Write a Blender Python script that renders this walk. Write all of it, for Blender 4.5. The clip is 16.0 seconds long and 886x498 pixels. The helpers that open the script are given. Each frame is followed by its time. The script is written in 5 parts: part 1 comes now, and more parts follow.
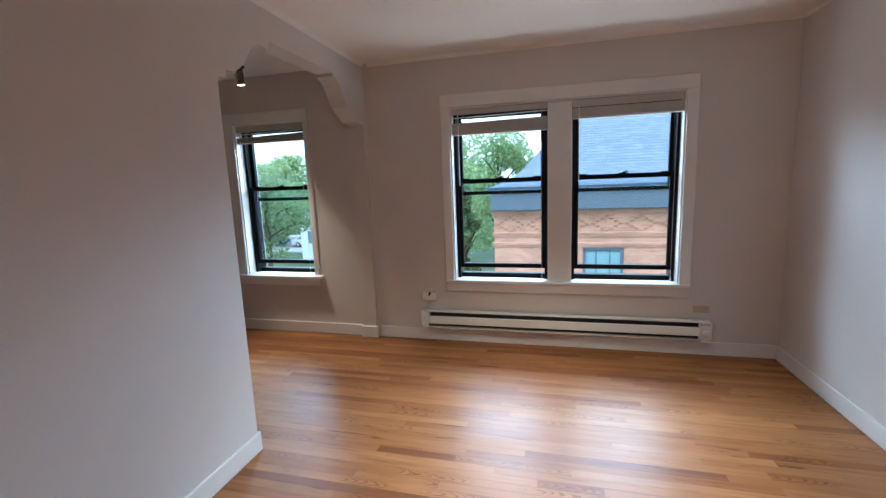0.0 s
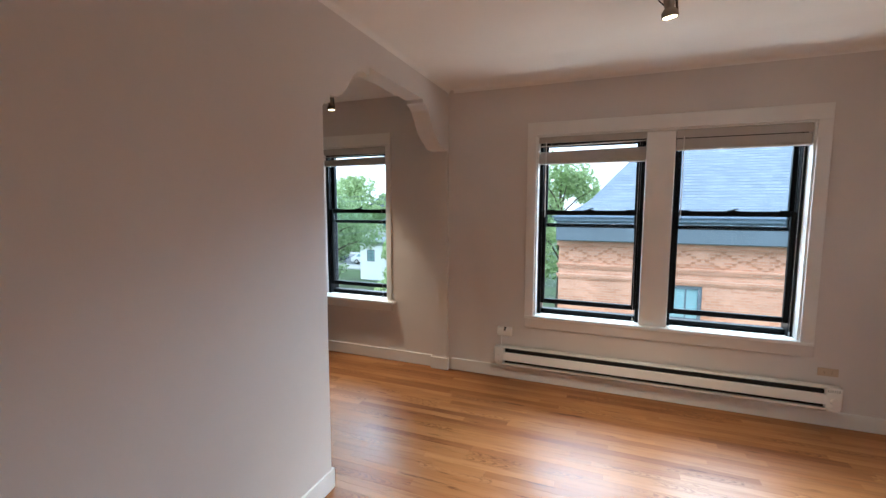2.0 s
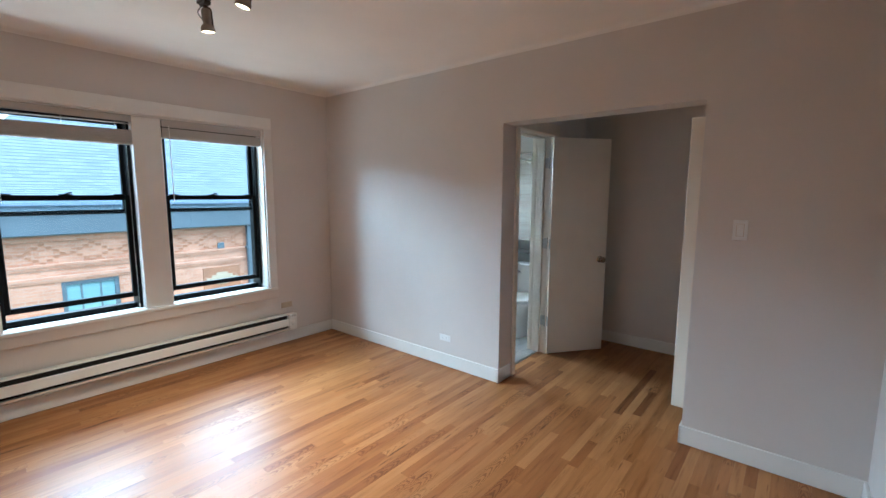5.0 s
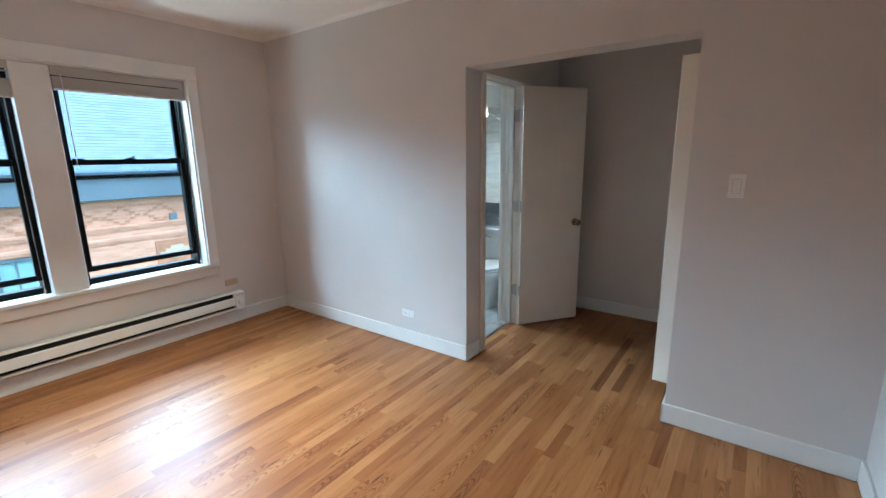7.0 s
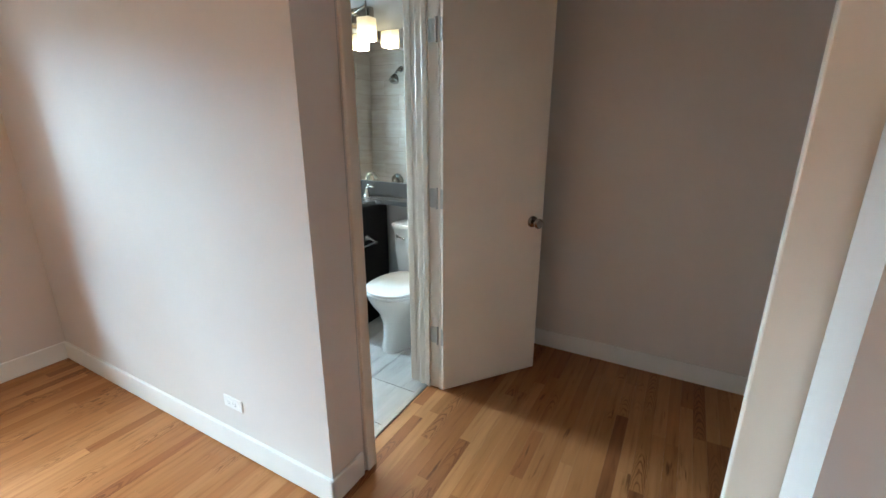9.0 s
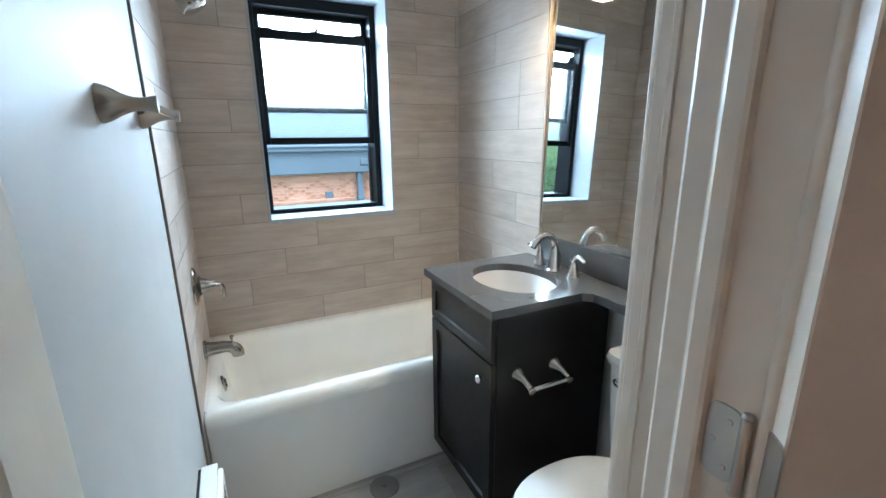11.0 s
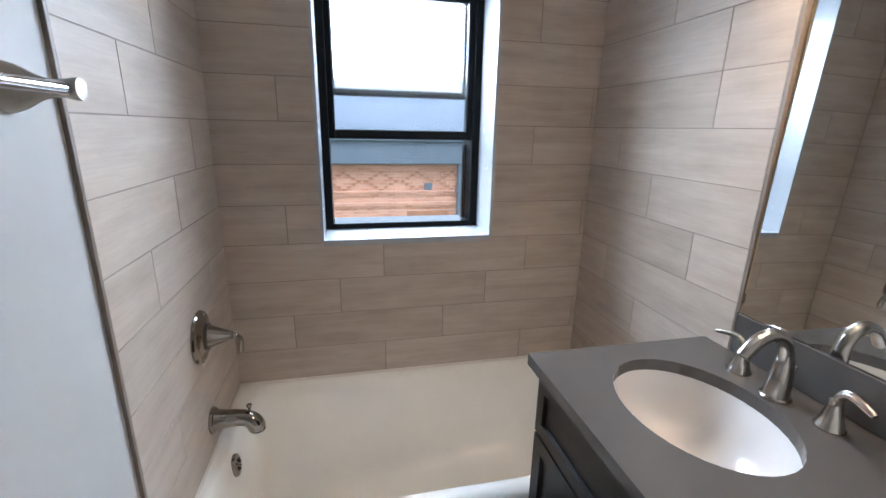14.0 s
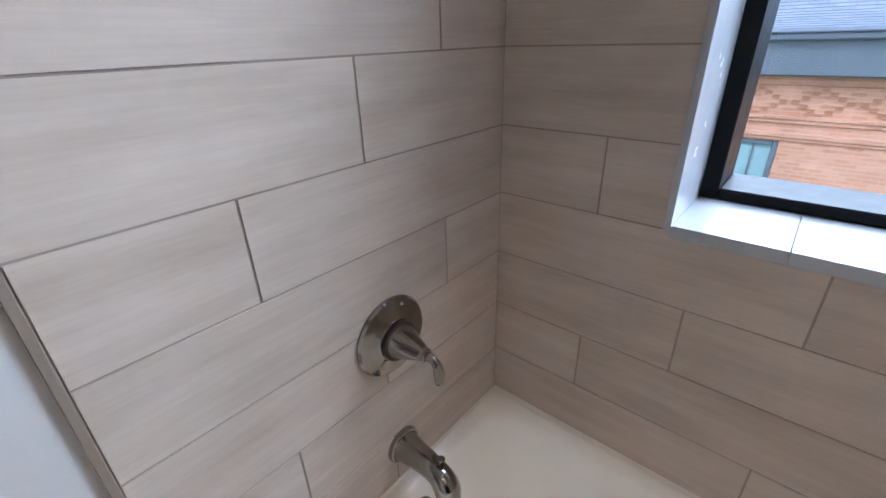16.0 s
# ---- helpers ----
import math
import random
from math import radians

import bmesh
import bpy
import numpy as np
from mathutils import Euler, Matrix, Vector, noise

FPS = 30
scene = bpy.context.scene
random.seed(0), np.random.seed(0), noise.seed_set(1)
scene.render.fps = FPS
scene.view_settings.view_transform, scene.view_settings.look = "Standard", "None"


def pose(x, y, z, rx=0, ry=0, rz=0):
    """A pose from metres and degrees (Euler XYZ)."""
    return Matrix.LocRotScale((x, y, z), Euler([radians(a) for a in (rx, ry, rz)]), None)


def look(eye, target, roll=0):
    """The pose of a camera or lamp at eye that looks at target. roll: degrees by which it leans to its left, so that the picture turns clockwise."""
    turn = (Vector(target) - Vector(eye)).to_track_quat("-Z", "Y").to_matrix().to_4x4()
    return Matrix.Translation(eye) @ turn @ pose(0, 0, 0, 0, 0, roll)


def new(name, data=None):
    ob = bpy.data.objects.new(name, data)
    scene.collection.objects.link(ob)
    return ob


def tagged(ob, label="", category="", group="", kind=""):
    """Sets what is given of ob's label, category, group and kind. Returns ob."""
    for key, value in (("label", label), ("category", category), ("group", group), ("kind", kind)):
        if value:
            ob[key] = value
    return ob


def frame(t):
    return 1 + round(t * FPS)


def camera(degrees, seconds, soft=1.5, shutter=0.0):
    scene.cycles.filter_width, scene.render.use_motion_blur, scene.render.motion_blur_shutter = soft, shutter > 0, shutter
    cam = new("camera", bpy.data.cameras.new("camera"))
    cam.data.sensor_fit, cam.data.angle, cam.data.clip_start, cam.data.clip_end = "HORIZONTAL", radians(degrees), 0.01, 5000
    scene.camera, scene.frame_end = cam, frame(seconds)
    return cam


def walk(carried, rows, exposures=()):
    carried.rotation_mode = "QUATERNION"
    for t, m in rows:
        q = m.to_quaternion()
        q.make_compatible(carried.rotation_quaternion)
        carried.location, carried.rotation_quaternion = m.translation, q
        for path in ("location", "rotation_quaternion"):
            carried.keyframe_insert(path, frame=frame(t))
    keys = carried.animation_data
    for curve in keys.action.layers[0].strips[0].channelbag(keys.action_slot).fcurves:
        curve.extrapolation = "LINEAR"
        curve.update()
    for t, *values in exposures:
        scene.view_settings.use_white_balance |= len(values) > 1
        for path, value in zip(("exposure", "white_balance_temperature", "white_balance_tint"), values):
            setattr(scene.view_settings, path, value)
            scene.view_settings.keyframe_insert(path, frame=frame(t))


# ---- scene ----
cam = camera(91.5, 16.0)
PATH = [
    (0, (-1.728, -3.868, 1.524), (-2.234, -1.959, 1.213), -2.2),
    (0.5, (-1.667, -3.869, 1.57), (-2.334, -1.994, 1.364), -1.2),
    (1, (-1.68, -3.85, 1.6), (-2.41, -1.993, 1.465), -0.7),
    (1.5, (-1.799, -3.824, 1.61), (-2.564, -1.982, 1.465), -0.5),
    (2, (-1.992, -3.773, 1.57), (-2.736, -1.927, 1.37), 0.1),
    (2.5, (-2.272, -3.656, 1.521), (-2.819, -1.746, 1.287), -1.5),
    (3, (-2.573, -3.622, 1.535), (-2.642, -1.641, 1.268), -2.2),
    (3.5, (-2.893, -3.775, 1.545), (-2.413, -1.848, 1.305), -1.9),
    (4, (-2.965, -3.92, 1.543), (-1.948, -2.214, 1.31), -0.8),
    (4.5, (-2.962, -4.029, 1.543), (-1.512, -2.672, 1.311), 0.3),
    (4.7, (-2.945, -4.063, 1.548), (-1.424, -2.783, 1.321), 0.5),
    (6.8, (-2.664, -3.958, 1.542), (-1.147, -2.703, 1.193), -0.9),
    (7, (-2.545, -3.895, 1.513), (-0.963, -2.745, 1.096), -0.8),
    (7.5, (-2.201, -3.735, 1.498), (-0.486, -2.833, 1.001), 0.1),
    (8, (-1.786, -3.591, 1.488), (-0.013, -2.784, 1.035), 0.2),
    (8.2, (-1.626, -3.538, 1.488), (0.156, -2.746, 1.045), 0.1),
    (10.3, (0.036, -2.742, 1.405), (1.187, -1.327, 0.584), -0.4),
    (10.5, (0.164, -2.648, 1.404), (1.22, -1.126, 0.653), -0.7),
    (10.6, (0.222, -2.603, 1.411), (1.234, -1.032, 0.701), -1.1),
    (11, (0.384, -2.449, 1.432), (1.228, -0.705, 0.935), -0.6),
    (11.5, (0.482, -2.266, 1.476), (1.217, -0.424, 1.218), 0.7),
    (12, (0.531, -2.19, 1.521), (1.23, -0.321, 1.385), 1.7),
    (12.5, (0.543, -2.186, 1.571), (1.236, -0.31, 1.509), 2.1),
    (13, (0.531, -2.163, 1.557), (1.21, -0.291, 1.362), 2.6),
    (13.5, (0.514, -2.055, 1.496), (1.127, -0.205, 1.045), 2.6),
    (14, (0.628, -1.779, 1.455), (1.051, 0.1, 0.916), 1.1),
    (14.5, (0.688, -1.496, 1.458), (0.637, 0.424, 0.903), 0.0),
    (15, (0.647, -1.232, 1.367), (0.063, 0.533, 0.629), 1.7),
    (15.5, (0.663, -1.055, 1.321), (-0.27, 0.421, 0.346), 1.2),
    (16, (0.69, -0.939, 1.343), (-0.5, 0.406, 0.463), -1.8),
]
EXPOSURES = [(0.0, 1.38, 5080, 1), (1.5, 1.56, 5400, 2), (2.5, 1.54, 5750, 5), (3.1, 1.54, 5820, 5), (3.6, 1.56, 5450, 2), (4.5, 1.73, 5080, -3), (6.8, 1.87, 4850, -6), (8.2, 2.12, 5150, -7),
             (10.3, 2.5, 5450, -1), (10.6, 2.32, 5350, -1), (11.2, 1.74, 5300, 4), (12.5, 1.48, 5800, 9), (14.0, 1.42, 5850, 13), (14.5, 1.36, 5950, 17), (15.5, 1.37, 5850, 18), (16.0, 1.34, 5650, 16)]
walk(cam, [(t, look(eye, to, roll)) for t, eye, to, roll in PATH], EXPOSURES)

# ---- sky, sun, lamps ----
world = bpy.data.worlds.new("overcast_sky")
scene.world = world
world.use_nodes = True
wt = world.node_tree
sky = wt.nodes.new("ShaderNodeTexSky")
sky.sky_type, sky.sun_disc = "NISHITA", False
sky.sun_elevation, sky.sun_rotation = radians(48), radians(150)
sky.air_density, sky.dust_density, sky.ozone_density = 1.0, 3.0, 1.0
cloud = wt.nodes.new("ShaderNodeMix")
cloud.data_type = "RGBA"
cloud.inputs[0].default_value = 0.7
cloud.inputs[7].default_value = (10.5, 11.4, 12.4, 1)
wt.links.new(sky.outputs[0], cloud.inputs[6])
wt.links.new(cloud.outputs[2], wt.nodes["Background"].inputs[0])
wt.nodes["Background"].inputs[1].default_value = 0.122


def lamp(name, kind, at, to, energy, color, size=0.0, **more):
    data = bpy.data.lights.new(name, kind)
    data.energy, data.color = energy, color
    if kind == "SUN":
        data.angle = radians(size)
    elif kind == "SPOT":
        data.shadow_soft_size, data.spot_size, data.spot_blend = size, radians(more.get("cone", 110)), 0.9
    elif kind == "AREA":
        data.shape, data.size, data.size_y = "RECTANGLE", size, more.get("size_y", size)
    else:
        data.shadow_soft_size = size
    ob = new(name, data)
    ob.matrix_world = look(at, to)
    return ob


WARM = (1.0, 0.78, 0.55)
DAY = (0.80, 0.91, 1.0)
lamp("sun", "SUN", (-10, -17, 24), (0, 0, 0), 0.8, (1.0, 0.97, 0.92), 20)
# added area lamp in place of the strip of open sky above the opposite roof, as the windows see it
lamp("sky_strip_fill", "AREA", (-1.30, 3.4, 3.60), (-1.30, 2.4, 3.52), 905, DAY, 11.0, size_y=2.2)
# added lamp, hidden below the sill, for daylight thrown back up by the yard and the brick wall, through the pair of
# windows
lamp("yard_bounce_fill", "AREA", (-1.70, 0.70, 0.28), (-1.75, -2.6, 2.40), 13, (1.0, 0.87, 0.74), 1.9, size_y=0.45)
# lamp added behind the bathroom window's obscure glass in place of sky light
lamp("window_3_sky_fill", "AREA", (0.855, 0.17, 1.85), (0.855, -1.0, 1.05), 5.6, DAY, 0.56, size_y=0.44)

# ---- mesh helpers ----
PARENTS = {}


def link_mesh(name, bm, mat, smooth=0):
    bmesh.ops.recalc_face_normals(bm, faces=bm.faces)
    me = bpy.data.meshes.new(name)
    bm.to_mesh(me)
    bm.free()
    if smooth:
        for p in me.polygons:
            p.use_smooth = True
        me.set_sharp_from_angle(angle=radians(smooth))
    me.materials.append(mat)
    return new(name, me)


def thing(name, label, category, at=(0, 0, 0), group="", kind=""):
    ob = new(name)
    ob.empty_display_size = 0.05
    ob.matrix_basis = Matrix.Translation(at)
    PARENTS[ob] = Matrix.Translation(at)
    return tagged(ob, label, category, group, kind)


def part(name, bm, mat, parent, label="", smooth=0):
    ob = link_mesh(name, bm, mat, smooth)
    ob.parent = parent
    if parent in PARENTS:
        ob.matrix_parent_inverse = PARENTS[parent].inverted()
    if label:
        ob["label"] = label
    return ob


def solid(name, bm, mat, label, category, kind="", group="", smooth=0):
    return tagged(link_mesh(name, bm, mat, smooth), label, category, group, kind)


def box(x0, x1, y0, y1, z0, z1, bev=0.0, seg=1, bm=None):
    b = bmesh.new()
    bmesh.ops.create_cube(b, size=1)
    for v in b.verts:
        v.co = ((x0 + x1) / 2 + v.co.x * (x1 - x0), (y0 + y1) / 2 + v.co.y * (y1 - y0), (z0 + z1) / 2 + v.co.z * (z1 - z0))
    if bev:
        bmesh.ops.bevel(b, geom=list(b.edges), offset=bev, segments=seg, affect="EDGES", profile=0.5)
    if bm is None:
        return b
    return join(bm, b)


def join(bm, other):
    me = bpy.data.meshes.new("tmp")
    other.to_mesh(me)
    other.free()
    bm.from_mesh(me)
    bpy.data.meshes.remove(me)
    return bm


def prism(outline, axis, a0, a1, bm=None):
    """A polygon pulled along an axis: x takes (y, z), y takes (x, z), z takes (x, y)."""
    b = bmesh.new()
    place = {"x": lambda p, a: (a, p[0], p[1]), "y": lambda p, a: (p[0], a, p[1]), "z": lambda p, a: (p[0], p[1], a)}[axis]
    lo = [b.verts.new(place(p, a0)) for p in outline]
    hi = [b.verts.new(place(p, a1)) for p in outline]
    n = len(outline)
    b.faces.new(lo)
    b.faces.new(hi)
    for i in range(n):
        b.faces.new((lo[i], lo[(i + 1) % n], hi[(i + 1) % n], hi[i]))
    return b if bm is None else join(bm, b)


def basis(direction):
    return Vector(direction).to_track_quat("Z", "Y").to_matrix().to_4x4()


def lathe(profile, origin, direction=(0, 0, 1), n=24, bm=None):
    """A turned shape: (radius, height) pairs about an axis."""
    b = bmesh.new()
    m = Matrix.Translation(origin) @ basis(direction)
    rings = []
    for r, h in profile:
        if r < 1e-6:
            rings.append([b.verts.new(m @ Vector((0, 0, h)))])
        else:
            rings.append([b.verts.new(m @ Vector((r * math.cos(2 * math.pi * i / n), r * math.sin(2 * math.pi * i / n), h))) for i in range(n)])
    skin(b, rings)
    return b if bm is None else join(bm, b)


def skin(b, rings, caps=False):
    for p, q in zip(rings, rings[1:]):
        n = max(len(p), len(q))
        for i in range(n):
            j = (i + 1) % n
            if len(p) == 1 and len(q) > 1:
                b.faces.new((p[0], q[i], q[j]))
            elif len(q) == 1 and len(p) > 1:
                b.faces.new((p[i], p[j], q[0]))
            elif len(p) > 1:
                b.faces.new((p[i], p[j], q[j], q[i]))
    if caps:
        b.faces.new(rings[0])
        b.faces.new(rings[-1])


def tube(points, radii, n=14, bm=None, flat=1.0):
    """A round bar along points; radii one number or one for each point."""
    b = bmesh.new()
    pts = [Vector(p) for p in points]
    if not hasattr(radii, "__len__"):
        radii = [radii] * len(pts)
    side = None
    rings = []
    for i, p in enumerate(pts):
        d = (pts[min(i + 1, len(pts) - 1)] - pts[max(i - 1, 0)]).normalized()
        if side is None:
            side = d.orthogonal().normalized()
        side = (side - d * side.dot(d)).normalized()
        up = d.cross(side)
        rings.append([b.verts.new(p + radii[i] * (side * math.cos(2 * math.pi * k / n) + up * flat * math.sin(2 * math.pi * k / n))) for k in range(n)])
    skin(b, rings, caps=True)
    return b if bm is None else join(bm, b)


def smooth_path(points, per=6):
    """Points on a soft curve through the given ones."""
    pts = [Vector(p) for p in points]
    out = []
    for i in range(len(pts) - 1):
        p0, p1, p2, p3 = pts[max(i - 1, 0)], pts[i], pts[i + 1], pts[min(i + 2, len(pts) - 1)]
        for k in range(per):
            u = k / per
            out.append(0.5 * (2 * p1 + (p2 - p0) * u + (2 * p0 - 5 * p1 + 4 * p2 - p3) * u * u + (3 * p1 - 3 * p2 + p3 - p0) * u ** 3))
    return out + [pts[-1]]


def rounded(x0, x1, y0, y1, r, z, n=7):
    pts = []
    for cx, cy, a in ((x1 - r, y1 - r, 0), (x0 + r, y1 - r, 90), (x0 + r, y0 + r, 180), (x1 - r, y0 + r, 270)):
        for k in range(n):
            t = radians(a + 90 * k / (n - 1))
            pts.append((cx + r * math.cos(t), cy + r * math.sin(t), z))
    return pts


def loft(loops, cap0=False, cap1=False):
    b = bmesh.new()
    rings = [[b.verts.new(p) for p in l] for l in loops]
    skin(b, rings)
    if cap0:
        b.faces.new(rings[0])
    if cap1:
        b.faces.new(rings[-1])
    return b


def turned(bm, m):
    bm.transform(m)
    return bm


def cells(u_cuts, v_cuts, holes):
    """The cells of a grid that lie in no hole."""
    for u0, u1 in zip(u_cuts, u_cuts[1:]):
        for v0, v1 in zip(v_cuts, v_cuts[1:]):
            cu, cv = (u0 + u1) / 2, (v0 + v1) / 2
            if not any(a < cu < b and c < cv < d for a, b, c, d in holes):
                yield u0, u1, v0, v1


def wall(name, axis, a0, a1, u0, u1, z0, z1, holes, mat, label):
    """A wall between a0 and a1 on its axis, with rectangular holes (u0, u1, z0, z1)."""
    us = sorted({u0, u1, *(h[0] for h in holes), *(h[1] for h in holes)})
    zs = sorted({z0, z1, *(h[2] for h in holes), *(h[3] for h in holes)})
    bm = bmesh.new()
    for p, q, r, s in cells(us, zs, holes):
        if axis == "y":
            box(p, q, a0, a1, r, s, bm=bm)
        else:
            box(a0, a1, p, q, r, s, bm=bm)
    bmesh.ops.remove_doubles(bm, verts=bm.verts, dist=0.0005)
    seen = {}
    for f in list(bm.faces):
        key = frozenset(v.index for v in f.verts)
        seen.setdefault(key, []).append(f)
    bm.verts.index_update()
    seen = {}
    for f in bm.faces:
        seen.setdefault(frozenset(v.index for v in f.verts), []).append(f)
    bmesh.ops.delete(bm, geom=[f for fs in seen.values() if len(fs) > 1 for f in fs], context="FACES_ONLY")
    return solid(name, bm, mat, label, "wall", "structure")


# ---- materials ----
def material(name):
    mat = bpy.data.materials.new(name)
    mat.use_nodes = True
    return mat, mat.node_tree, mat.node_tree.nodes["Principled BSDF"]


def node(nt, kind, **sets):
    n = nt.nodes.new(kind)
    for key, value in sets.items():
        if key == "blend":
            n.blend_type = value
        elif key == "data":
            n.data_type = value
        elif key == "op":
            n.operation = value
    return n


def mixed(nt, fac, a, b, blend="MIX"):
    m = node(nt, "ShaderNodeMix", data="RGBA", blend=blend)
    for slot, value in ((0, fac), (6, a), (7, b)):
        if hasattr(value, "is_output"):
            nt.links.new(value, m.inputs[slot])
        else:
            m.inputs[slot].default_value = value if slot == 0 else (*value[:3], 1)
    return m.outputs[2]


def noise_of(nt, scale, stretch=(1, 1, 1), detail=4, offset=None, rough=0.55):
    tc = node(nt, "ShaderNodeTexCoord")
    mp = node(nt, "ShaderNodeMapping")
    mp.inputs["Scale"].default_value = stretch
    src = tc.outputs["Object"]
    if offset is not None:
        comb = node(nt, "ShaderNodeVectorMath", op="ADD")
        sc = node(nt, "ShaderNodeMath", op="MULTIPLY")
        sc.inputs[1].default_value = 37.0
        nt.links.new(offset, sc.inputs[0])
        nt.links.new(src, comb.inputs[0])
        nt.links.new(sc.outputs[0], comb.inputs[1])
        src = comb.outputs[0]
    nt.links.new(src, mp.inputs[0])
    n = node(nt, "ShaderNodeTexNoise")
    n.inputs["Scale"].default_value, n.inputs["Detail"].default_value, n.inputs["Roughness"].default_value = scale, detail, rough
    nt.links.new(mp.outputs[0], n.inputs["Vector"])
    return n.outputs["Fac"]


def ramp(nt, fac, stops):
    r = node(nt, "ShaderNodeValToRGB")
    el = r.color_ramp.elements
    while len(el) < len(stops):
        el.new(0.5)
    for e, (pos, col) in zip(el, stops):
        e.position, e.color = pos, (*col, 1)
    nt.links.new(fac, r.inputs[0])
    return r.outputs[0]


def bump(nt, bsdf, height, strength, distance=0.002):
    b = node(nt, "ShaderNodeBump")
    b.inputs["Strength"].default_value, b.inputs["Distance"].default_value = strength, distance
    nt.links.new(height, b.inputs["Height"])
    nt.links.new(b.outputs[0], bsdf.inputs["Normal"])


def paint(name, col, rough=0.5, vary=0.06, grain=220.0, relief=0.12, large=1.6):
    """Rolled or brushed paint: faint clouds and a fine relief."""
    mat, nt, bsdf = material(name)
    dark = tuple(c * (1 - vary) for c in col)
    light = tuple(min(1, c * (1 + vary * 0.6)) for c in col)
    big = noise_of(nt, large, detail=5)
    c = ramp(nt, big, [(0.3, dark), (0.7, light)])
    nt.links.new(c, bsdf.inputs["Base Color"])
    fine = noise_of(nt, grain, detail=2)
    r = ramp(nt, noise_of(nt, large * 5), [(0.3, (rough * 0.88,) * 3), (0.7, (min(1, rough * 1.1),) * 3)])
    nt.links.new(r, bsdf.inputs["Roughness"])
    bump(nt, bsdf, fine, relief, 0.0015)
    return mat


def metal(name, col, rough, brushed=0.0):
    mat, nt, bsdf = material(name)
    bsdf.inputs["Metallic"].default_value = 1.0
    n = noise_of(nt, 9, detail=3)
    nt.links.new(ramp(nt, n, [(0.3, tuple(c * 0.94 for c in col)), (0.7, col)]), bsdf.inputs["Base Color"])
    nt.links.new(ramp(nt, n, [(0.3, (rough * 0.9,) * 3), (0.7, (rough * 1.12,) * 3)]), bsdf.inputs["Roughness"])
    return mat


def calc(nt, op, a, b=0.0, c=0.0):
    """One arithmetic node; a, b and c are numbers or sockets."""
    n = node(nt, "ShaderNodeMath", op=op)
    for slot, value in enumerate((a, b, c)):
        if hasattr(value, "is_output"):
            nt.links.new(value, n.inputs[slot])
        else:
            n.inputs[slot].default_value = value
    return n.outputs[0]


def oak(name, per_island):
    """Varnished red and white oak strips; each strip has its own tone, some with arched flat-sawn grain."""
    mat, nt, bsdf = material(name)
    if per_island:
        rnd = node(nt, "ShaderNodeNewGeometry").outputs["Random Per Island"]
    else:
        rnd = node(nt, "ShaderNodeObjectInfo").outputs["Random"]
    tone = ramp(nt, rnd, [(0.0, (0.280, 0.112, 0.036)), (0.14, (0.360, 0.162, 0.057)), (0.32, (0.445, 0.220, 0.088)), (0.50, (0.340, 0.147, 0.050)),
                          (0.66, (0.405, 0.190, 0.071)), (0.82, (0.322, 0.134, 0.046)), (0.93, (0.285, 0.113, 0.037)), (1.0, (0.215, 0.083, 0.029))])
    grain = noise_of(nt, 5.0, (0.7, 9, 8), detail=5, offset=rnd, rough=0.55)
    veins = ramp(nt, grain, [(0.28, (0.72, 0.64, 0.57)), (0.44, (0.96, 0.95, 0.93)), (0.70, (1.10, 1.10, 1.08))])
    col = mixed(nt, 1.0, tone, veins, "MULTIPLY")
    cloud = noise_of(nt, 1.1, (1.0, 1.3, 1), detail=3)
    col = mixed(nt, 1.0, col, ramp(nt, cloud, [(0.32, (0.86, 0.82, 0.78)), (0.68, (1.10, 1.10, 1.08))]), "MULTIPLY")
    pores = noise_of(nt, 14.0, (0.7, 26, 20), detail=3, offset=rnd)
    col = mixed(nt, 0.16, col, ramp(nt, pores, [(0.28, (0.55, 0.47, 0.40)), (0.42, (1, 1, 1))]), "MULTIPLY")
    # arched grain on about one strip in five, in stretches
    tc, sep = node(nt, "ShaderNodeTexCoord"), node(nt, "ShaderNodeSeparateXYZ")
    nt.links.new(tc.outputs["Object"], sep.inputs[0])
    across = calc(nt, "SUBTRACT", calc(nt, "FLOORED_MODULO", calc(nt, "DIVIDE", sep.outputs[1], 0.0572), 1.0), 0.5)
    bow = calc(nt, "MULTIPLY", calc(nt, "MULTIPLY", across, across), 9.0)
    sway = calc(nt, "MULTIPLY", noise_of(nt, 7.0, (1, 3, 1), detail=2, offset=rnd), 3.0)
    rings = calc(nt, "SINE", calc(nt, "MULTIPLY", calc(nt, "ADD", calc(nt, "MULTIPLY_ADD", sep.outputs[0], 17.0, bow), sway), 6.283))
    rings = calc(nt, "GREATER_THAN", rings, 0.45)
    chosen = calc(nt, "GREATER_THAN", calc(nt, "FLOORED_MODULO", calc(nt, "MULTIPLY", rnd, 7.31), 1.0), 0.74)
    patch = ramp(nt, noise_of(nt, 2.6, (1, 0.2, 1), detail=1, offset=rnd), [(0.47, (0, 0, 0)), (0.56, (0.72, 0.72, 0.72))])
    weight = calc(nt, "MULTIPLY", calc(nt, "MULTIPLY", rings, chosen), patch)
    col = mixed(nt, weight, col, mixed(nt, 1.0, col, (0.48, 0.38, 0.30), "MULTIPLY"))
    # short dark mineral streaks
    streak = noise_of(nt, 2.6, (1.0, 11, 9), detail=3, offset=rnd)
    col = mixed(nt, 0.85, col, ramp(nt, streak, [(0.285, (0.30, 0.22, 0.17)), (0.345, (1, 1, 1))]), "MULTIPLY")
    nt.links.new(col, bsdf.inputs["Base Color"])
    wear = calc(nt, "MULTIPLY_ADD", rnd, 0.07, noise_of(nt, 3.0, (0.4, 2, 1), detail=5))
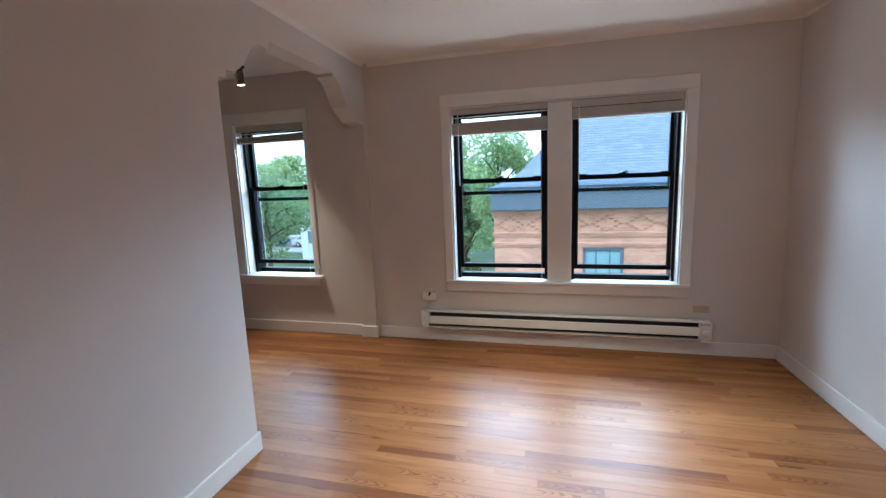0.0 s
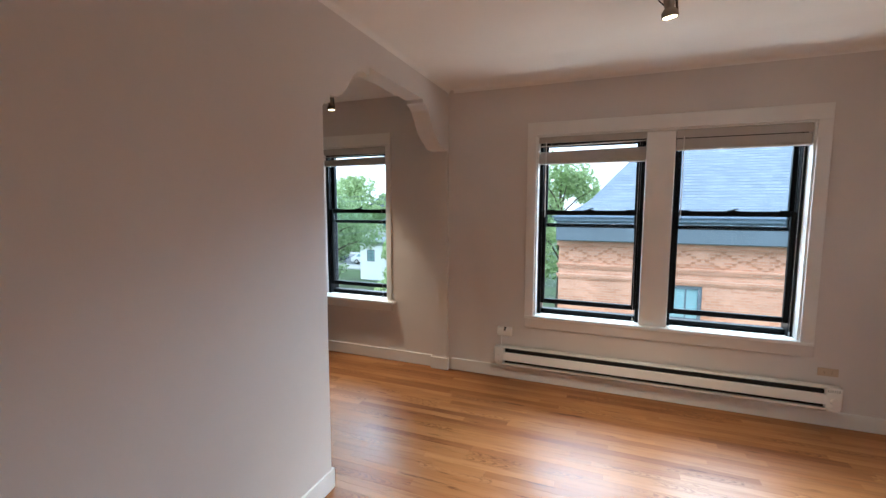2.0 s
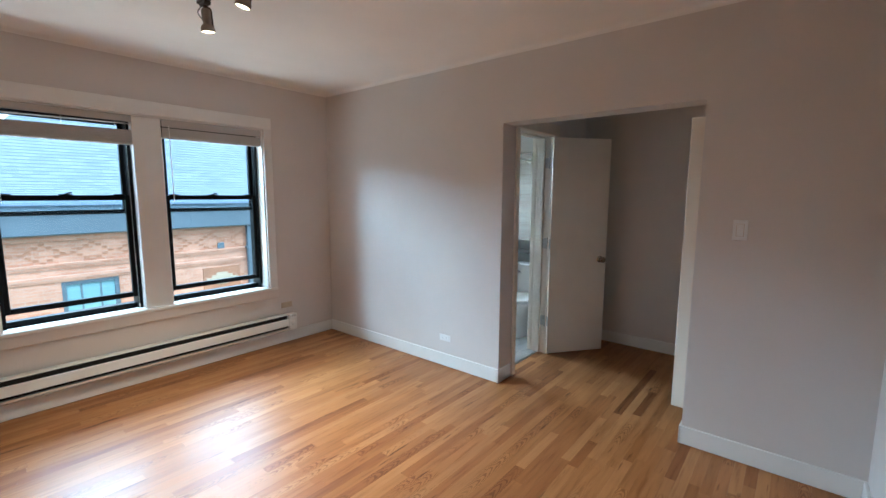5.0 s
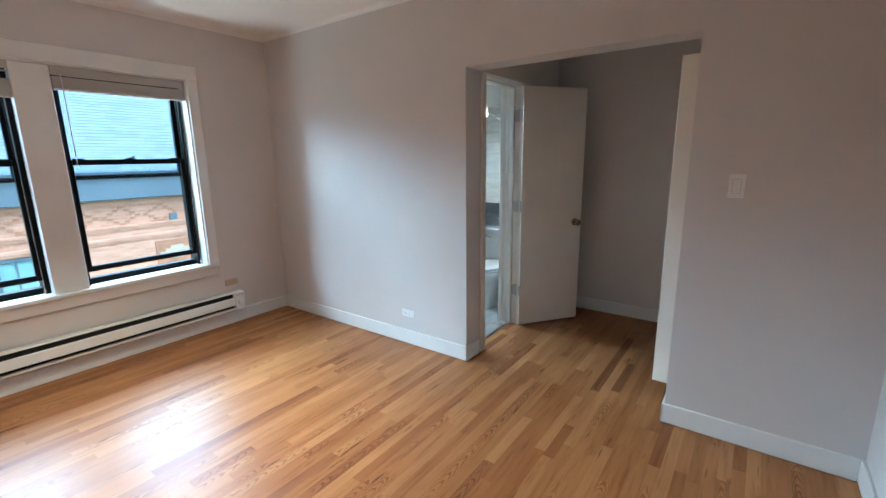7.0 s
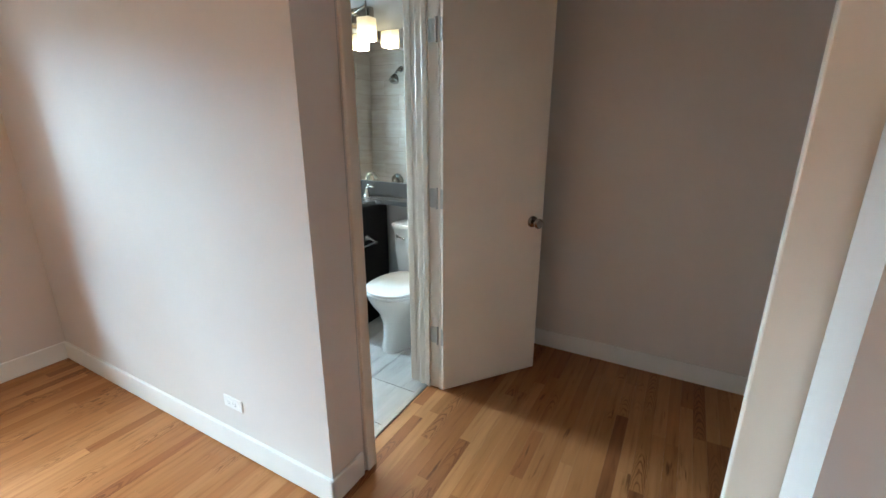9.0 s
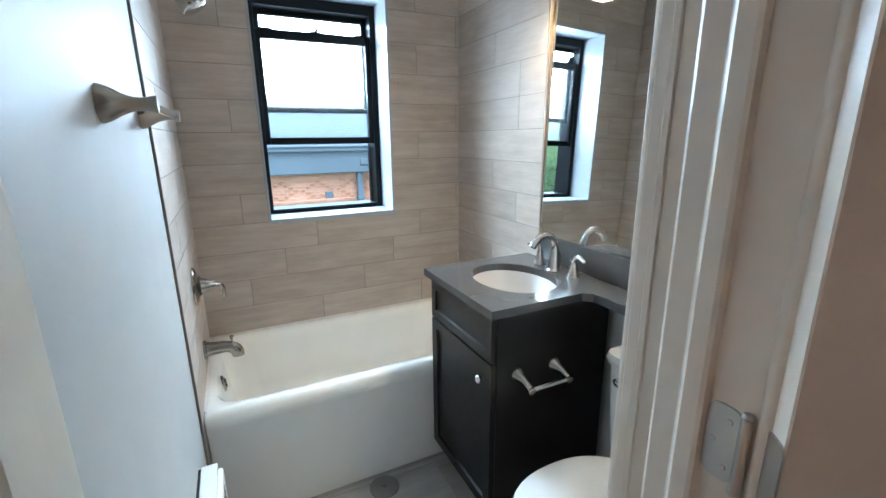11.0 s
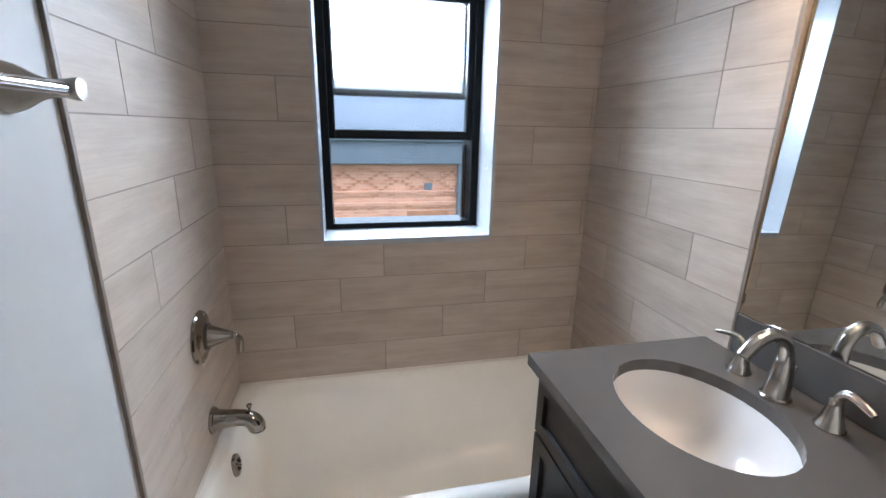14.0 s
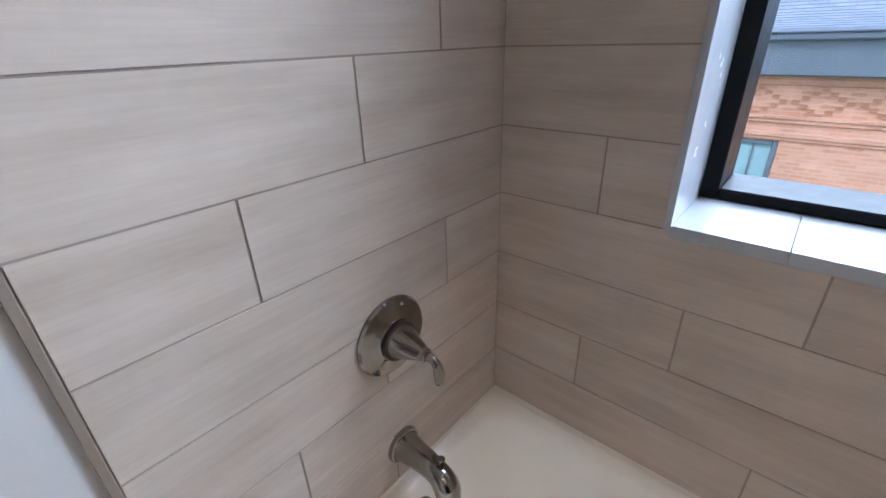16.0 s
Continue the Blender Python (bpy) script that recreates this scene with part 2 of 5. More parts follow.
    nt.links.new(ramp(nt, wear, [(0.3, (0.33,) * 3), (0.75, (0.48,) * 3)]), bsdf.inputs["Roughness"])
    bsdf.inputs["Specular IOR Level"].default_value = 0.25
    bump(nt, bsdf, calc(nt, "MULTIPLY_ADD", noise_of(nt, 9.0, (0.25, 2.2, 1), detail=2, offset=rnd), 2.0, grain), 0.10, 0.001)
    return mat


def tile_glaze(name, a, b, c, rough, stretch, scale=3.0):
    """Porcelain tile with soft veins along its length, a tone for each tile."""
    mat, nt, bsdf = material(name)
    rnd = node(nt, "ShaderNodeObjectInfo").outputs["Random"]
    veins = noise_of(nt, scale, stretch, detail=5, offset=rnd, rough=0.6)
    col = ramp(nt, veins, [(0.25, a), (0.5, b), (0.75, c)])
    fine = noise_of(nt, scale * 4, tuple(x * 1.6 if x > 1 else x for x in stretch), detail=4, offset=rnd)
    col = mixed(nt, 0.28, col, ramp(nt, fine, [(0.32, (0.84, 0.83, 0.82)), (0.6, (1.04, 1.04, 1.04))]), "MULTIPLY")
    blotch = noise_of(nt, 9.0, (0.6, 1.6, 1.6), detail=4, offset=rnd)
    col = mixed(nt, 1.0, col, ramp(nt, blotch, [(0.30, (0.90, 0.885, 0.87)), (0.66, (1.05, 1.055, 1.06))]), "MULTIPLY")
    tone = ramp(nt, rnd, [(0.0, (0.92, 0.91, 0.90)), (1.0, (1.06, 1.06, 1.06))])
    col = mixed(nt, 1.0, col, tone, "MULTIPLY")
    nt.links.new(col, bsdf.inputs["Base Color"])
    nt.links.new(ramp(nt, veins, [(0.3, (rough * 0.85,) * 3), (0.7, (rough * 1.2,) * 3)]), bsdf.inputs["Roughness"])
    bsdf.inputs["Specular IOR Level"].default_value = 0.24
    bump(nt, bsdf, veins, 0.015, 0.001)
    return mat


def gloss(name, col, rough, coat=0.0, vary=0.03):
    mat, nt, bsdf = material(name)
    n = noise_of(nt, 7, detail=4)
    nt.links.new(ramp(nt, n, [(0.3, tuple(x * (1 - vary) for x in col)), (0.7, col)]), bsdf.inputs["Base Color"])
    nt.links.new(ramp(nt, noise_of(nt, 22, detail=3), [(0.3, (rough * 0.8,) * 3), (0.7, (rough * 1.3,) * 3)]), bsdf.inputs["Roughness"])
    bsdf.inputs["Coat Weight"].default_value = coat
    return mat


def glowing(name, col, strength, base=(0.9, 0.85, 0.75)):
    mat, nt, bsdf = material(name)
    bsdf.inputs["Base Color"].default_value = (*base, 1)
    bsdf.inputs["Emission Color"].default_value = (*col, 1)
    bsdf.inputs["Emission Strength"].default_value = strength
    bsdf.inputs["Roughness"].default_value = 0.4
    return mat


def pane_glass(name, rough=0.0, relief=0.0, tint=(1, 1, 1)):
    """Clear or obscure window glass."""
    mat, nt, bsdf = material(name)
    out = nt.nodes["Material Output"]
    if relief:
        bsdf.inputs["Base Color"].default_value = (*tint, 1)
        bsdf.inputs["Transmission Weight"].default_value = 1.0
        bsdf.inputs["Roughness"].default_value = rough
        bsdf.inputs["IOR"].default_value = 1.3
        bump(nt, bsdf, noise_of(nt, 130, (1, 1, 1.6), detail=3), relief, 0.002)
        return mat
    clear = node(nt, "ShaderNodeBsdfTransparent")
    clear.inputs[0].default_value = (*tint, 1)
    shine = node(nt, "ShaderNodeBsdfGlossy")
    shine.inputs["Roughness"].default_value = 0.02
    fres = node(nt, "ShaderNodeFresnel")
    fres.inputs[0].default_value = 1.45
    half = node(nt, "ShaderNodeMath", op="MULTIPLY")
    half.inputs[1].default_value = 0.6
    nt.links.new(fres.outputs[0], half.inputs[0])
    mix = node(nt, "ShaderNodeMixShader")
    nt.links.new(half.outputs[0], mix.inputs[0])
    nt.links.new(clear.outputs[0], mix.inputs[1])
    nt.links.new(shine.outputs[0], mix.inputs[2])
    nt.links.new(mix.outputs[0], out.inputs["Surface"])
    return mat


WALL = paint("wall_paint", (0.705, 0.655, 0.615), 0.55, 0.04, 240, 0.16)
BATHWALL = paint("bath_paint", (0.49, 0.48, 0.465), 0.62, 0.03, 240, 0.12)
CEIL = paint("ceiling_paint", (0.90, 0.865, 0.82), 0.7, 0.04, 180, 0.2)
TRIM = paint("trim_paint", (0.84, 0.825, 0.79), 0.36, 0.05, 120, 0.10, 3.0)
DOORPAINT = paint("door_paint", (0.83, 0.755, 0.645), 0.38, 0.05, 110, 0.12, 2.2)
CREAM = paint("jamb_paint", (0.745, 0.68, 0.585), 0.36, 0.04, 90, 0.05, 5.0)
WHITEMETAL = paint("enamel_white", (0.84, 0.825, 0.79), 0.34, 0.03, 150, 0.05, 4.0)
ALMOND = gloss("almond_plastic", (0.56, 0.44, 0.31), 0.4)
PLASTIC = gloss("white_plastic", (0.86, 0.85, 0.83), 0.35)
BLACKFRAME = paint("black_window_paint", (0.008, 0.009, 0.010), 0.36, 0.25, 120, 0.10, 6.0)
BLACKFRAME.node_tree.nodes["Principled BSDF"].inputs["Specular IOR Level"].default_value = 0.09
DARK = paint("dark_gap", (0.012, 0.011, 0.010), 0.8, 0.2, 90, 0.1)
SLAT = paint("blind_slat", (0.52, 0.49, 0.46), 0.45, 0.05, 90, 0.05, 5.0)
OAK = oak("oak_strip", False)
OAKREST = oak("oak_strips_joined", True)
SUBFLOOR = paint("floor_gap", (0.16, 0.068, 0.022), 0.6, 0.2, 60, 0.1)
TILE = tile_glaze("wall_tile", (0.428, 0.352, 0.292), (0.480, 0.407, 0.343), (0.535, 0.463, 0.398), 0.54, (0.8, 10, 10))
FLOORTILE = tile_glaze("floor_tile", (0.36, 0.35, 0.335), (0.42, 0.41, 0.395), (0.475, 0.465, 0.45), 0.30, (0.9, 7, 7))
GROUT = paint("tile_grout", (0.27, 0.222, 0.182), 0.8, 0.15, 200, 0.2, 6.0)
FLOORGROUT = paint("floor_grout", (0.36, 0.34, 0.31), 0.8, 0.15, 200, 0.2, 6.0)
SILLTILE = gloss("sill_tile", (0.40, 0.42, 0.445), 0.22)
NICKEL = metal("brushed_nickel", (0.46, 0.425, 0.38), 0.20, 0.06)
DARKNICKEL = metal("worn_nickel", (0.36, 0.325, 0.28), 0.13, 0.08)
DRAINSTEEL = metal("dull_steel", (0.27, 0.26, 0.245), 0.45)
BRUSHED = metal("brushed_taupe_nickel", (0.37, 0.33, 0.28), 0.30)
CHROME = metal("polished_chrome", (0.72, 0.72, 0.72), 0.10)
STEEL = metal("satin_steel", (0.50, 0.48, 0.45), 0.34, 0.08)
BRONZE = metal("lamp_bronze", (0.10, 0.085, 0.075), 0.42, 0.05)
PORCELAIN = gloss("porcelain", (0.70, 0.69, 0.67), 0.09, 0.4)
ENAMEL = gloss("tub_enamel", (0.90, 0.87, 0.81), 0.13, 0.4)
ESPRESSO = paint("espresso_wood", (0.010, 0.008, 0.008), 0.36, 0.30, 60, 0.06, 8.0)
ESPRESSO.node_tree.nodes["Principled BSDF"].inputs["Specular IOR Level"].default_value = 0.3
SEAT = gloss("toilet_seat_plastic", (0.64, 0.64, 0.64), 0.2)
BASIN = gloss("basin_porcelain", (0.60, 0.58, 0.565), 0.10, 0.4)
QUARTZ = gloss("grey_quartz", (0.080, 0.075, 0.071), 0.18, 0.15, 0.06)
PANE = pane_glass("window_glass", tint=(0.93, 0.97, 1.0))
OBSCURE = pane_glass("obscure_glass", 0.22, 0.30, (0.97, 0.99, 1.0))
MIRROR, _nt, _b = material("mirror_silver")
_b.inputs["Metallic"].default_value, _b.inputs["Roughness"].default_value = 1.0, 0.02
_b.inputs["Base Color"].default_value = (0.80, 0.82, 0.81, 1)
SHADE, _nt, _b = material("lit_frosted_glass")
_b.inputs["Base Color"].default_value, _b.inputs["Roughness"].default_value = (0.60, 0.53, 0.42, 1), 0.35
_tc, _sep, _map = node(_nt, "ShaderNodeTexCoord"), node(_nt, "ShaderNodeSeparateXYZ"), node(_nt, "ShaderNodeMapRange")
_nt.links.new(_tc.outputs["Object"], _sep.inputs[0])
_nt.links.new(_sep.outputs[2], _map.inputs[0])
_map.inputs[1].default_value, _map.inputs[2].default_value = 1.945, 2.085
_nt.links.new(ramp(_nt, _map.outputs[0], [(0.0, (0.50, 0.33, 0.16)), (0.25, (1.0, 0.74, 0.40)), (0.5, (0.25, 0.16, 0.07)), (0.75, (0.09, 0.055, 0.024)), (1.0, (0.05, 0.030, 0.013))]), _b.inputs["Emission Color"])
_b.inputs["Emission Strength"].default_value = 2.3
BULB = glowing("lit_bulb", (1.0, 0.74, 0.42), 5.0)

# ---- measures of the place ----
H = 2.61                      # ceiling
WX = -3.41                    # face of the arch wall at its free end
SKEW = -0.024                 # the arch wall runs slightly out of square
OP_N, OP_S, OP_Z = -2.25, -3.60, 2.092   # wide opening to the hall
T = 0.215                     # thickness of the wall between living room and hall
SOUTH, HALL_E = -4.44, 1.63
BW, BE, BN, BS = 0.197, 1.585, -0.19, -2.058   # bathroom walls
VE = BE + 0.036               # painted wall behind the vanity, set back from the tile
DOOR_L, DOOR_R, DOOR_H = 0.245, 0.865, 2.075
W1 = (-2.648, -0.743, 0.600, 2.160)      # window openings: x0, x1, z0, z1
W2 = (-4.915, -4.112, 0.615, 2.160)
W3 = (0.529, 1.181, 1.040, 2.123)


def on_arch_wall(bm):
    for v in bm.verts:
        v.co.x += SKEW * (v.co.y + 1.9)
    return bm


# ---- setting ----
solid("ground", box(-400, 400, -400, 700, -6.4, -6.0), paint("lawn", (0.055, 0.085, 0.03), 0.9, 0.4, 8, 0.5, 0.3), "green lawn and garden ground round the buildings", "ground", "structure")
wall("wall_north", "y", 0.0, 0.30, -7.2, 0.10, 0.0, H, [W1, W2], WALL, "warm light grey painted outer wall with windows")
wall("wall_north_bath", "y", BN + 0.0030, 0.13, 0.10, 1.90, 0.0, H, [W3], GROUT, "tiled outer wall of the bathroom with a window")
wall("wall_east", "x", 0.0, T - 0.03, SOUTH, 0.0, 0.0, H, [(OP_S, OP_N, -1, OP_Z)], WALL, "light grey painted wall with a wide cased opening")
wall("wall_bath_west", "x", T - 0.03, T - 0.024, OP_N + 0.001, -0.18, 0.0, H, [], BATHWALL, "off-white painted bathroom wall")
wall("wall_bath_south", "y", OP_N, BS, T - 0.024, HALL_E, 0.0, H, [(DOOR_L - 0.02, DOOR_R + 0.02, -1, DOOR_H + 0.02)], WALL, "grey painted wall with the bathroom doorway")
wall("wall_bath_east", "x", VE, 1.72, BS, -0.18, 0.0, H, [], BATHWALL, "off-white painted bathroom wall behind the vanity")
wall("wall_hall_east", "x", HALL_E, HALL_E + 0.12, SOUTH, OP_N + 0.1, 0.0, H, [], WALL, "grey painted end wall of the hall")
wall("wall_south", "y", SOUTH - 0.12, SOUTH, -7.2, 1.75, 0.0, H, [], WALL, "light grey painted wall")
wall("wall_west", "x", -7.32, -7.2, SOUTH, 0.0, 0.0, H, [], WALL, "light grey painted wall")

# the wall with the bracketed arch
arch = [(SOUTH, 0.0), (-1.905, 0.0), (-1.905, 2.075), (-1.885, 2.105), (-1.838, 2.105), (-1.838, 2.145), (-1.775, 2.150), (-1.725, 2.175), (-1.68, 2.215),
        (-1.64, 2.265), (-1.60, 2.315), (-1.55, 2.348), (-1.50, 2.357), (-1.455, 2.345), (-1.425, 2.325 + 0.04), (-1.425, 2.402),
        (-0.60, 2.402), (-0.60, 2.375), (-0.555, 2.368), (-0.50, 2.335), (-0.455, 2.285), (-0.41, 2.225), (-0.365, 2.175), (-0.30, 2.135), (-0.225, 2.10), (-0.19, 2.072),
        (-0.045, 2.065), (-0.045, 0.0), (0.0, 0.0), (0.0, H), (SOUTH, H)]
solid("wall_arch", on_arch_wall(prism(arch, "x", WX - 0.15, WX)), WALL, "grey painted wall with a curved bracketed archway", "wall", "structure")

# ceiling slab with a soft cove along the living room walls
ceil = box(-7.3, 1.75, SOUTH - 0.1, 0.28, H, H + 0.12)
cove = [(0, 0)] + [(0.03 - 0.03 * math.sin(radians(a)), -0.03 + 0.03 * math.cos(radians(a))) for a in range(0, 91, 15)]
join(ceil, prism([(-p[0], H + p[1]) for p in cove], "x", WX, 0.0))
join(ceil, turned(prism([(-p[0], H + p[1]) for p in cove], "y", SOUTH, 0.0), Matrix.Identity(4)))
join(ceil, on_arch_wall(prism([(WX + p[0], H + p[1]) for p in cove], "y", SOUTH, 0.0)))
solid("ceiling", ceil, CEIL, "off-white painted plaster ceiling with rounded edges", "ceiling", "structure", smooth=40)


def baseboard(bm, x0, x1, y0, y1, h=0.118):
    box(x0, x1, y0, y1, 0.004, h, 0.004, 2, bm)
    return bm


b = bmesh.new()
baseboard(b, WX - 0.01, -0.0005, -0.016, 0.0)
baseboard(b, -7.2, WX - 0.16, -0.016, 0.0)
solid("baseboard_north", b, TRIM, "white painted baseboard under the windows", "baseboard", "structure")
b = bmesh.new()
baseboard(b, -0.016, 0.0, OP_N - 0.014, -0.017)
baseboard(b, -0.016, DOOR_L - 0.075, OP_N - 0.014, OP_N - 0.0005)
solid("baseboard_east", b, TRIM, "white painted baseboard turning into the opening", "baseboard", "structure")
b = bmesh.new()
baseboard(b, -0.016, 0.0, SOUTH + 0.017, OP_S + 0.014)
baseboard(b, -0.016, T + 0.02, OP_S + 0.0005, OP_S + 0.014)
solid("baseboard_opening", b, TRIM, "white painted baseboard beside the opening", "baseboard", "structure")
b = bmesh.new()
baseboard(b, -7.2, -0.0005, SOUTH, SOUTH + 0.016)
baseboard(b, T, HALL_E, SOUTH, SOUTH + 0.016)
solid("baseboard_south", b, TRIM, "white painted baseboard", "baseboard", "structure")
b = bmesh.new()
baseboard(b, HALL_E - 0.016, HALL_E, SOUTH + 0.017, OP_N - 0.001)
baseboard(b, DOOR_R + 0.115, HALL_E - 0.017, OP_N - 0.016, OP_N)
solid("baseboard_hall", b, TRIM, "white painted hall baseboard in shade", "baseboard", "structure")
b = bmesh.new()
baseboard(b, WX, WX + 0.014, SOUTH + 0.017, -1.905 + 0.014)
baseboard(b, WX - 0.164, WX + 0.014, -1.905, -1.905 + 0.014)
baseboard(b, WX - 0.164, WX + 0.014, -0.060, -0.017)
solid("baseboard_arch", on_arch_wall(b), TRIM, "white painted baseboard round the arch wall", "baseboard", "structure")

# bathroom floor slab, subfloor
tagged(link_mesh("floor", box(-7.2, HALL_E, SOUTH, 0.0, -0.12, -0.006), SUBFLOOR), "honey oak strip floor with a satin varnish", "floor", kind="structure")
bath_floor = tagged(link_mesh("floor_bathroom", box(BW - 0.02, VE + 0.004, -2.155, -0.18, -0.10, -0.003), FLOORGROUT), "pale grey porcelain tile floor with thin joints", "floor", kind="structure")


# ---- windows ----
def glass_pane(name, x0, x1, y, z0, z1, parent, mat=None):
    ob = part(name, box(x0, x1, y - 0.002, y + 0.002, z0, z1), mat or PANE, parent)
    ob.visible_shadow = False
    return ob


def sash(name, x0, x1, y, z0, z1, parent, stile, top, bottom, glass=None, depth=0.035):
    """One sash: two stiles and two rails in one frame, and its pane."""
    b = bmesh.new()
    for a in ((x0, x0 + stile, z0, z1), (x1 - stile, x1, z0, z1)):
        box(a[0], a[1], y - depth / 2, y + depth / 2, a[2], a[3], 0.004, 1, b)
    box(x0 + stile, x1 - stile, y - depth / 2, y + depth / 2, z1 - top, z1, 0.004, 1, b)
    box(x0 + stile, x1 - stile, y - depth / 2, y + depth / 2, z0, z0 + bottom, 0.004, 1, b)
    ob = part(name, b, BLACKFRAME, parent)
    glass_pane("pane", x0 + stile - 0.004, x1 - stile + 0.004, y, z0 + bottom - 0.004, z1 - top + 0.004, ob, glass)
    return ob


def double_hung(x0, x1, z0, z1, parent, y=0.13, meet=1.485, upper_low=1.383, gap=0.10, glass=None):
    """A black double-hung unit with the lower sash raised a little over the sill."""
    b = bmesh.new()
    box(x0, x0 + 0.028, y - 0.035, 0.245, z0, z1, 0.003, 1, b)
    box(x1 - 0.028, x1, y - 0.035, 0.245, z0, z1, 0.003, 1, b)
    box(x0 + 0.028, x1 - 0.028, y - 0.035, y + 0.09, z1 - 0.035, z1, 0.003, 1, b)
    box(x0 + 0.028, x1 - 0.028, y + 0.02, y + 0.09, z0, z0 + 0.042, 0.003, 1, b)
    for x in (x0 + 0.038, x1 - 0.044):
        box(x, x + 0.006, y - 0.03, y - 0.024, meet + 0.05, z1 - 0.04, 0.0, 1, b)
    part("window_frame", b, BLACKFRAME, parent, "black painted window frame")
    low = sash("lower_sash", x0 + 0.012, x1 - 0.012, y, z0 + gap, meet + 0.045, parent, 0.046, 0.040, 0.040, glass)
    sash("upper_sash", x0 + 0.026, x1 - 0.026, y + 0.045, upper_low, z1 - 0.03, parent, 0.036, 0.04, 0.034, glass)
    cx = (x0 + x1) / 2
    b = lathe([(0, 0), (0.016, 0), (0.016, 0.010), (0.009, 0.014), (0, 0.016)], (cx, y, meet + 0.045), n=14)
    box(cx - 0.04, cx + 0.04, y - 0.012, y + 0.012, meet + 0.0448, meet + 0.052, 0.002, 1, b)
    tube([(cx, y, meet + 0.058), (cx + 0.035, y - 0.006, meet + 0.064)], 0.005, 8, b)
    part("sash_lock", b, BLACKFRAME, low, "black sash lock")
    for x in (x0 + 0.06, x1 - 0.13):
        part("tilt_latch", box(x, x + 0.07, y - 0.014, y + 0.014, meet + 0.0447, meet + 0.053, 0.003), BLACKFRAME, low)


def window_trim(parent, w, ox0, ox1, top, apron_z, sill_out, apron_mat, reveal=True):
    x0, x1, z0, z1 = w
    part("casing_head", box(ox0, ox1, -0.022, 0.0, z1, top, 0.003), TRIM, parent)
    part("casing_side", box(ox0, x0, -0.021, 0.0, z0, z1, 0.003), TRIM, parent)
    part("casing_side", box(x1, ox1, -0.021, 0.0, z0, z1, 0.003), TRIM, parent)
    part("window_sill", box(ox0 - sill_out, ox1 + sill_out, -0.030 - sill_out, 0.12, z0 - 0.022, z0 + 0.004, 0.005, 2), TRIM, parent, "glossy white window sill")
    part("apron", box(ox0, ox1, -0.018, 0.0, apron_z, z0 - 0.022, 0.003), apron_mat, parent)
    b = bmesh.new()
    box(x0 - 0.001, x0 + 0.012, 0.0, 0.11, z0, z1, 0, 1, b)
    box(x1 - 0.012, x1 + 0.001, 0.0, 0.11, z0, z1, 0, 1, b)
    box(x0 + 0.012, x1 - 0.012, 0.0, 0.30, z1 - 0.012, z1 + 0.001, 0, 1, b)
    box(x0 + 0.012, x1 - 0.012, 0.121, 0.34, z0 - 0.03, z0, 0, 1, b)
    part("reveal", b, TRIM, parent)


win = thing("window_1", "pair of black double-hung windows in a white painted casing", "window", (-1.70, 0.1, 0.6), kind="structure")
window_trim(win, W1, -2.727, -0.660, 2.268, 0.495, 0.0, WALL)
part("mullion", box(-1.800, -1.597, 0.02, 0.28, W1[2], W1[3] - 0.012, 0.004), TRIM, win, "white painted post between the windows")
double_hung(W1[0] + 0.012, -1.800, W1[2], W1[3] - 0.012, win)
double_hung(-1.597, W1[1] - 0.012, W1[2], W1[3] - 0.012, win)
win = thing("window_2", "single black double-hung window with white casing and sill", "window", (-4.51, 0.1, 0.6), kind="structure")
window_trim(win, W2, -5.020, -4.060, 2.270, 0.510, 0.045, TRIM)
double_hung(W2[0] + 0.012, W2[1] - 0.012, W2[2], W2[3] - 0.012, win)


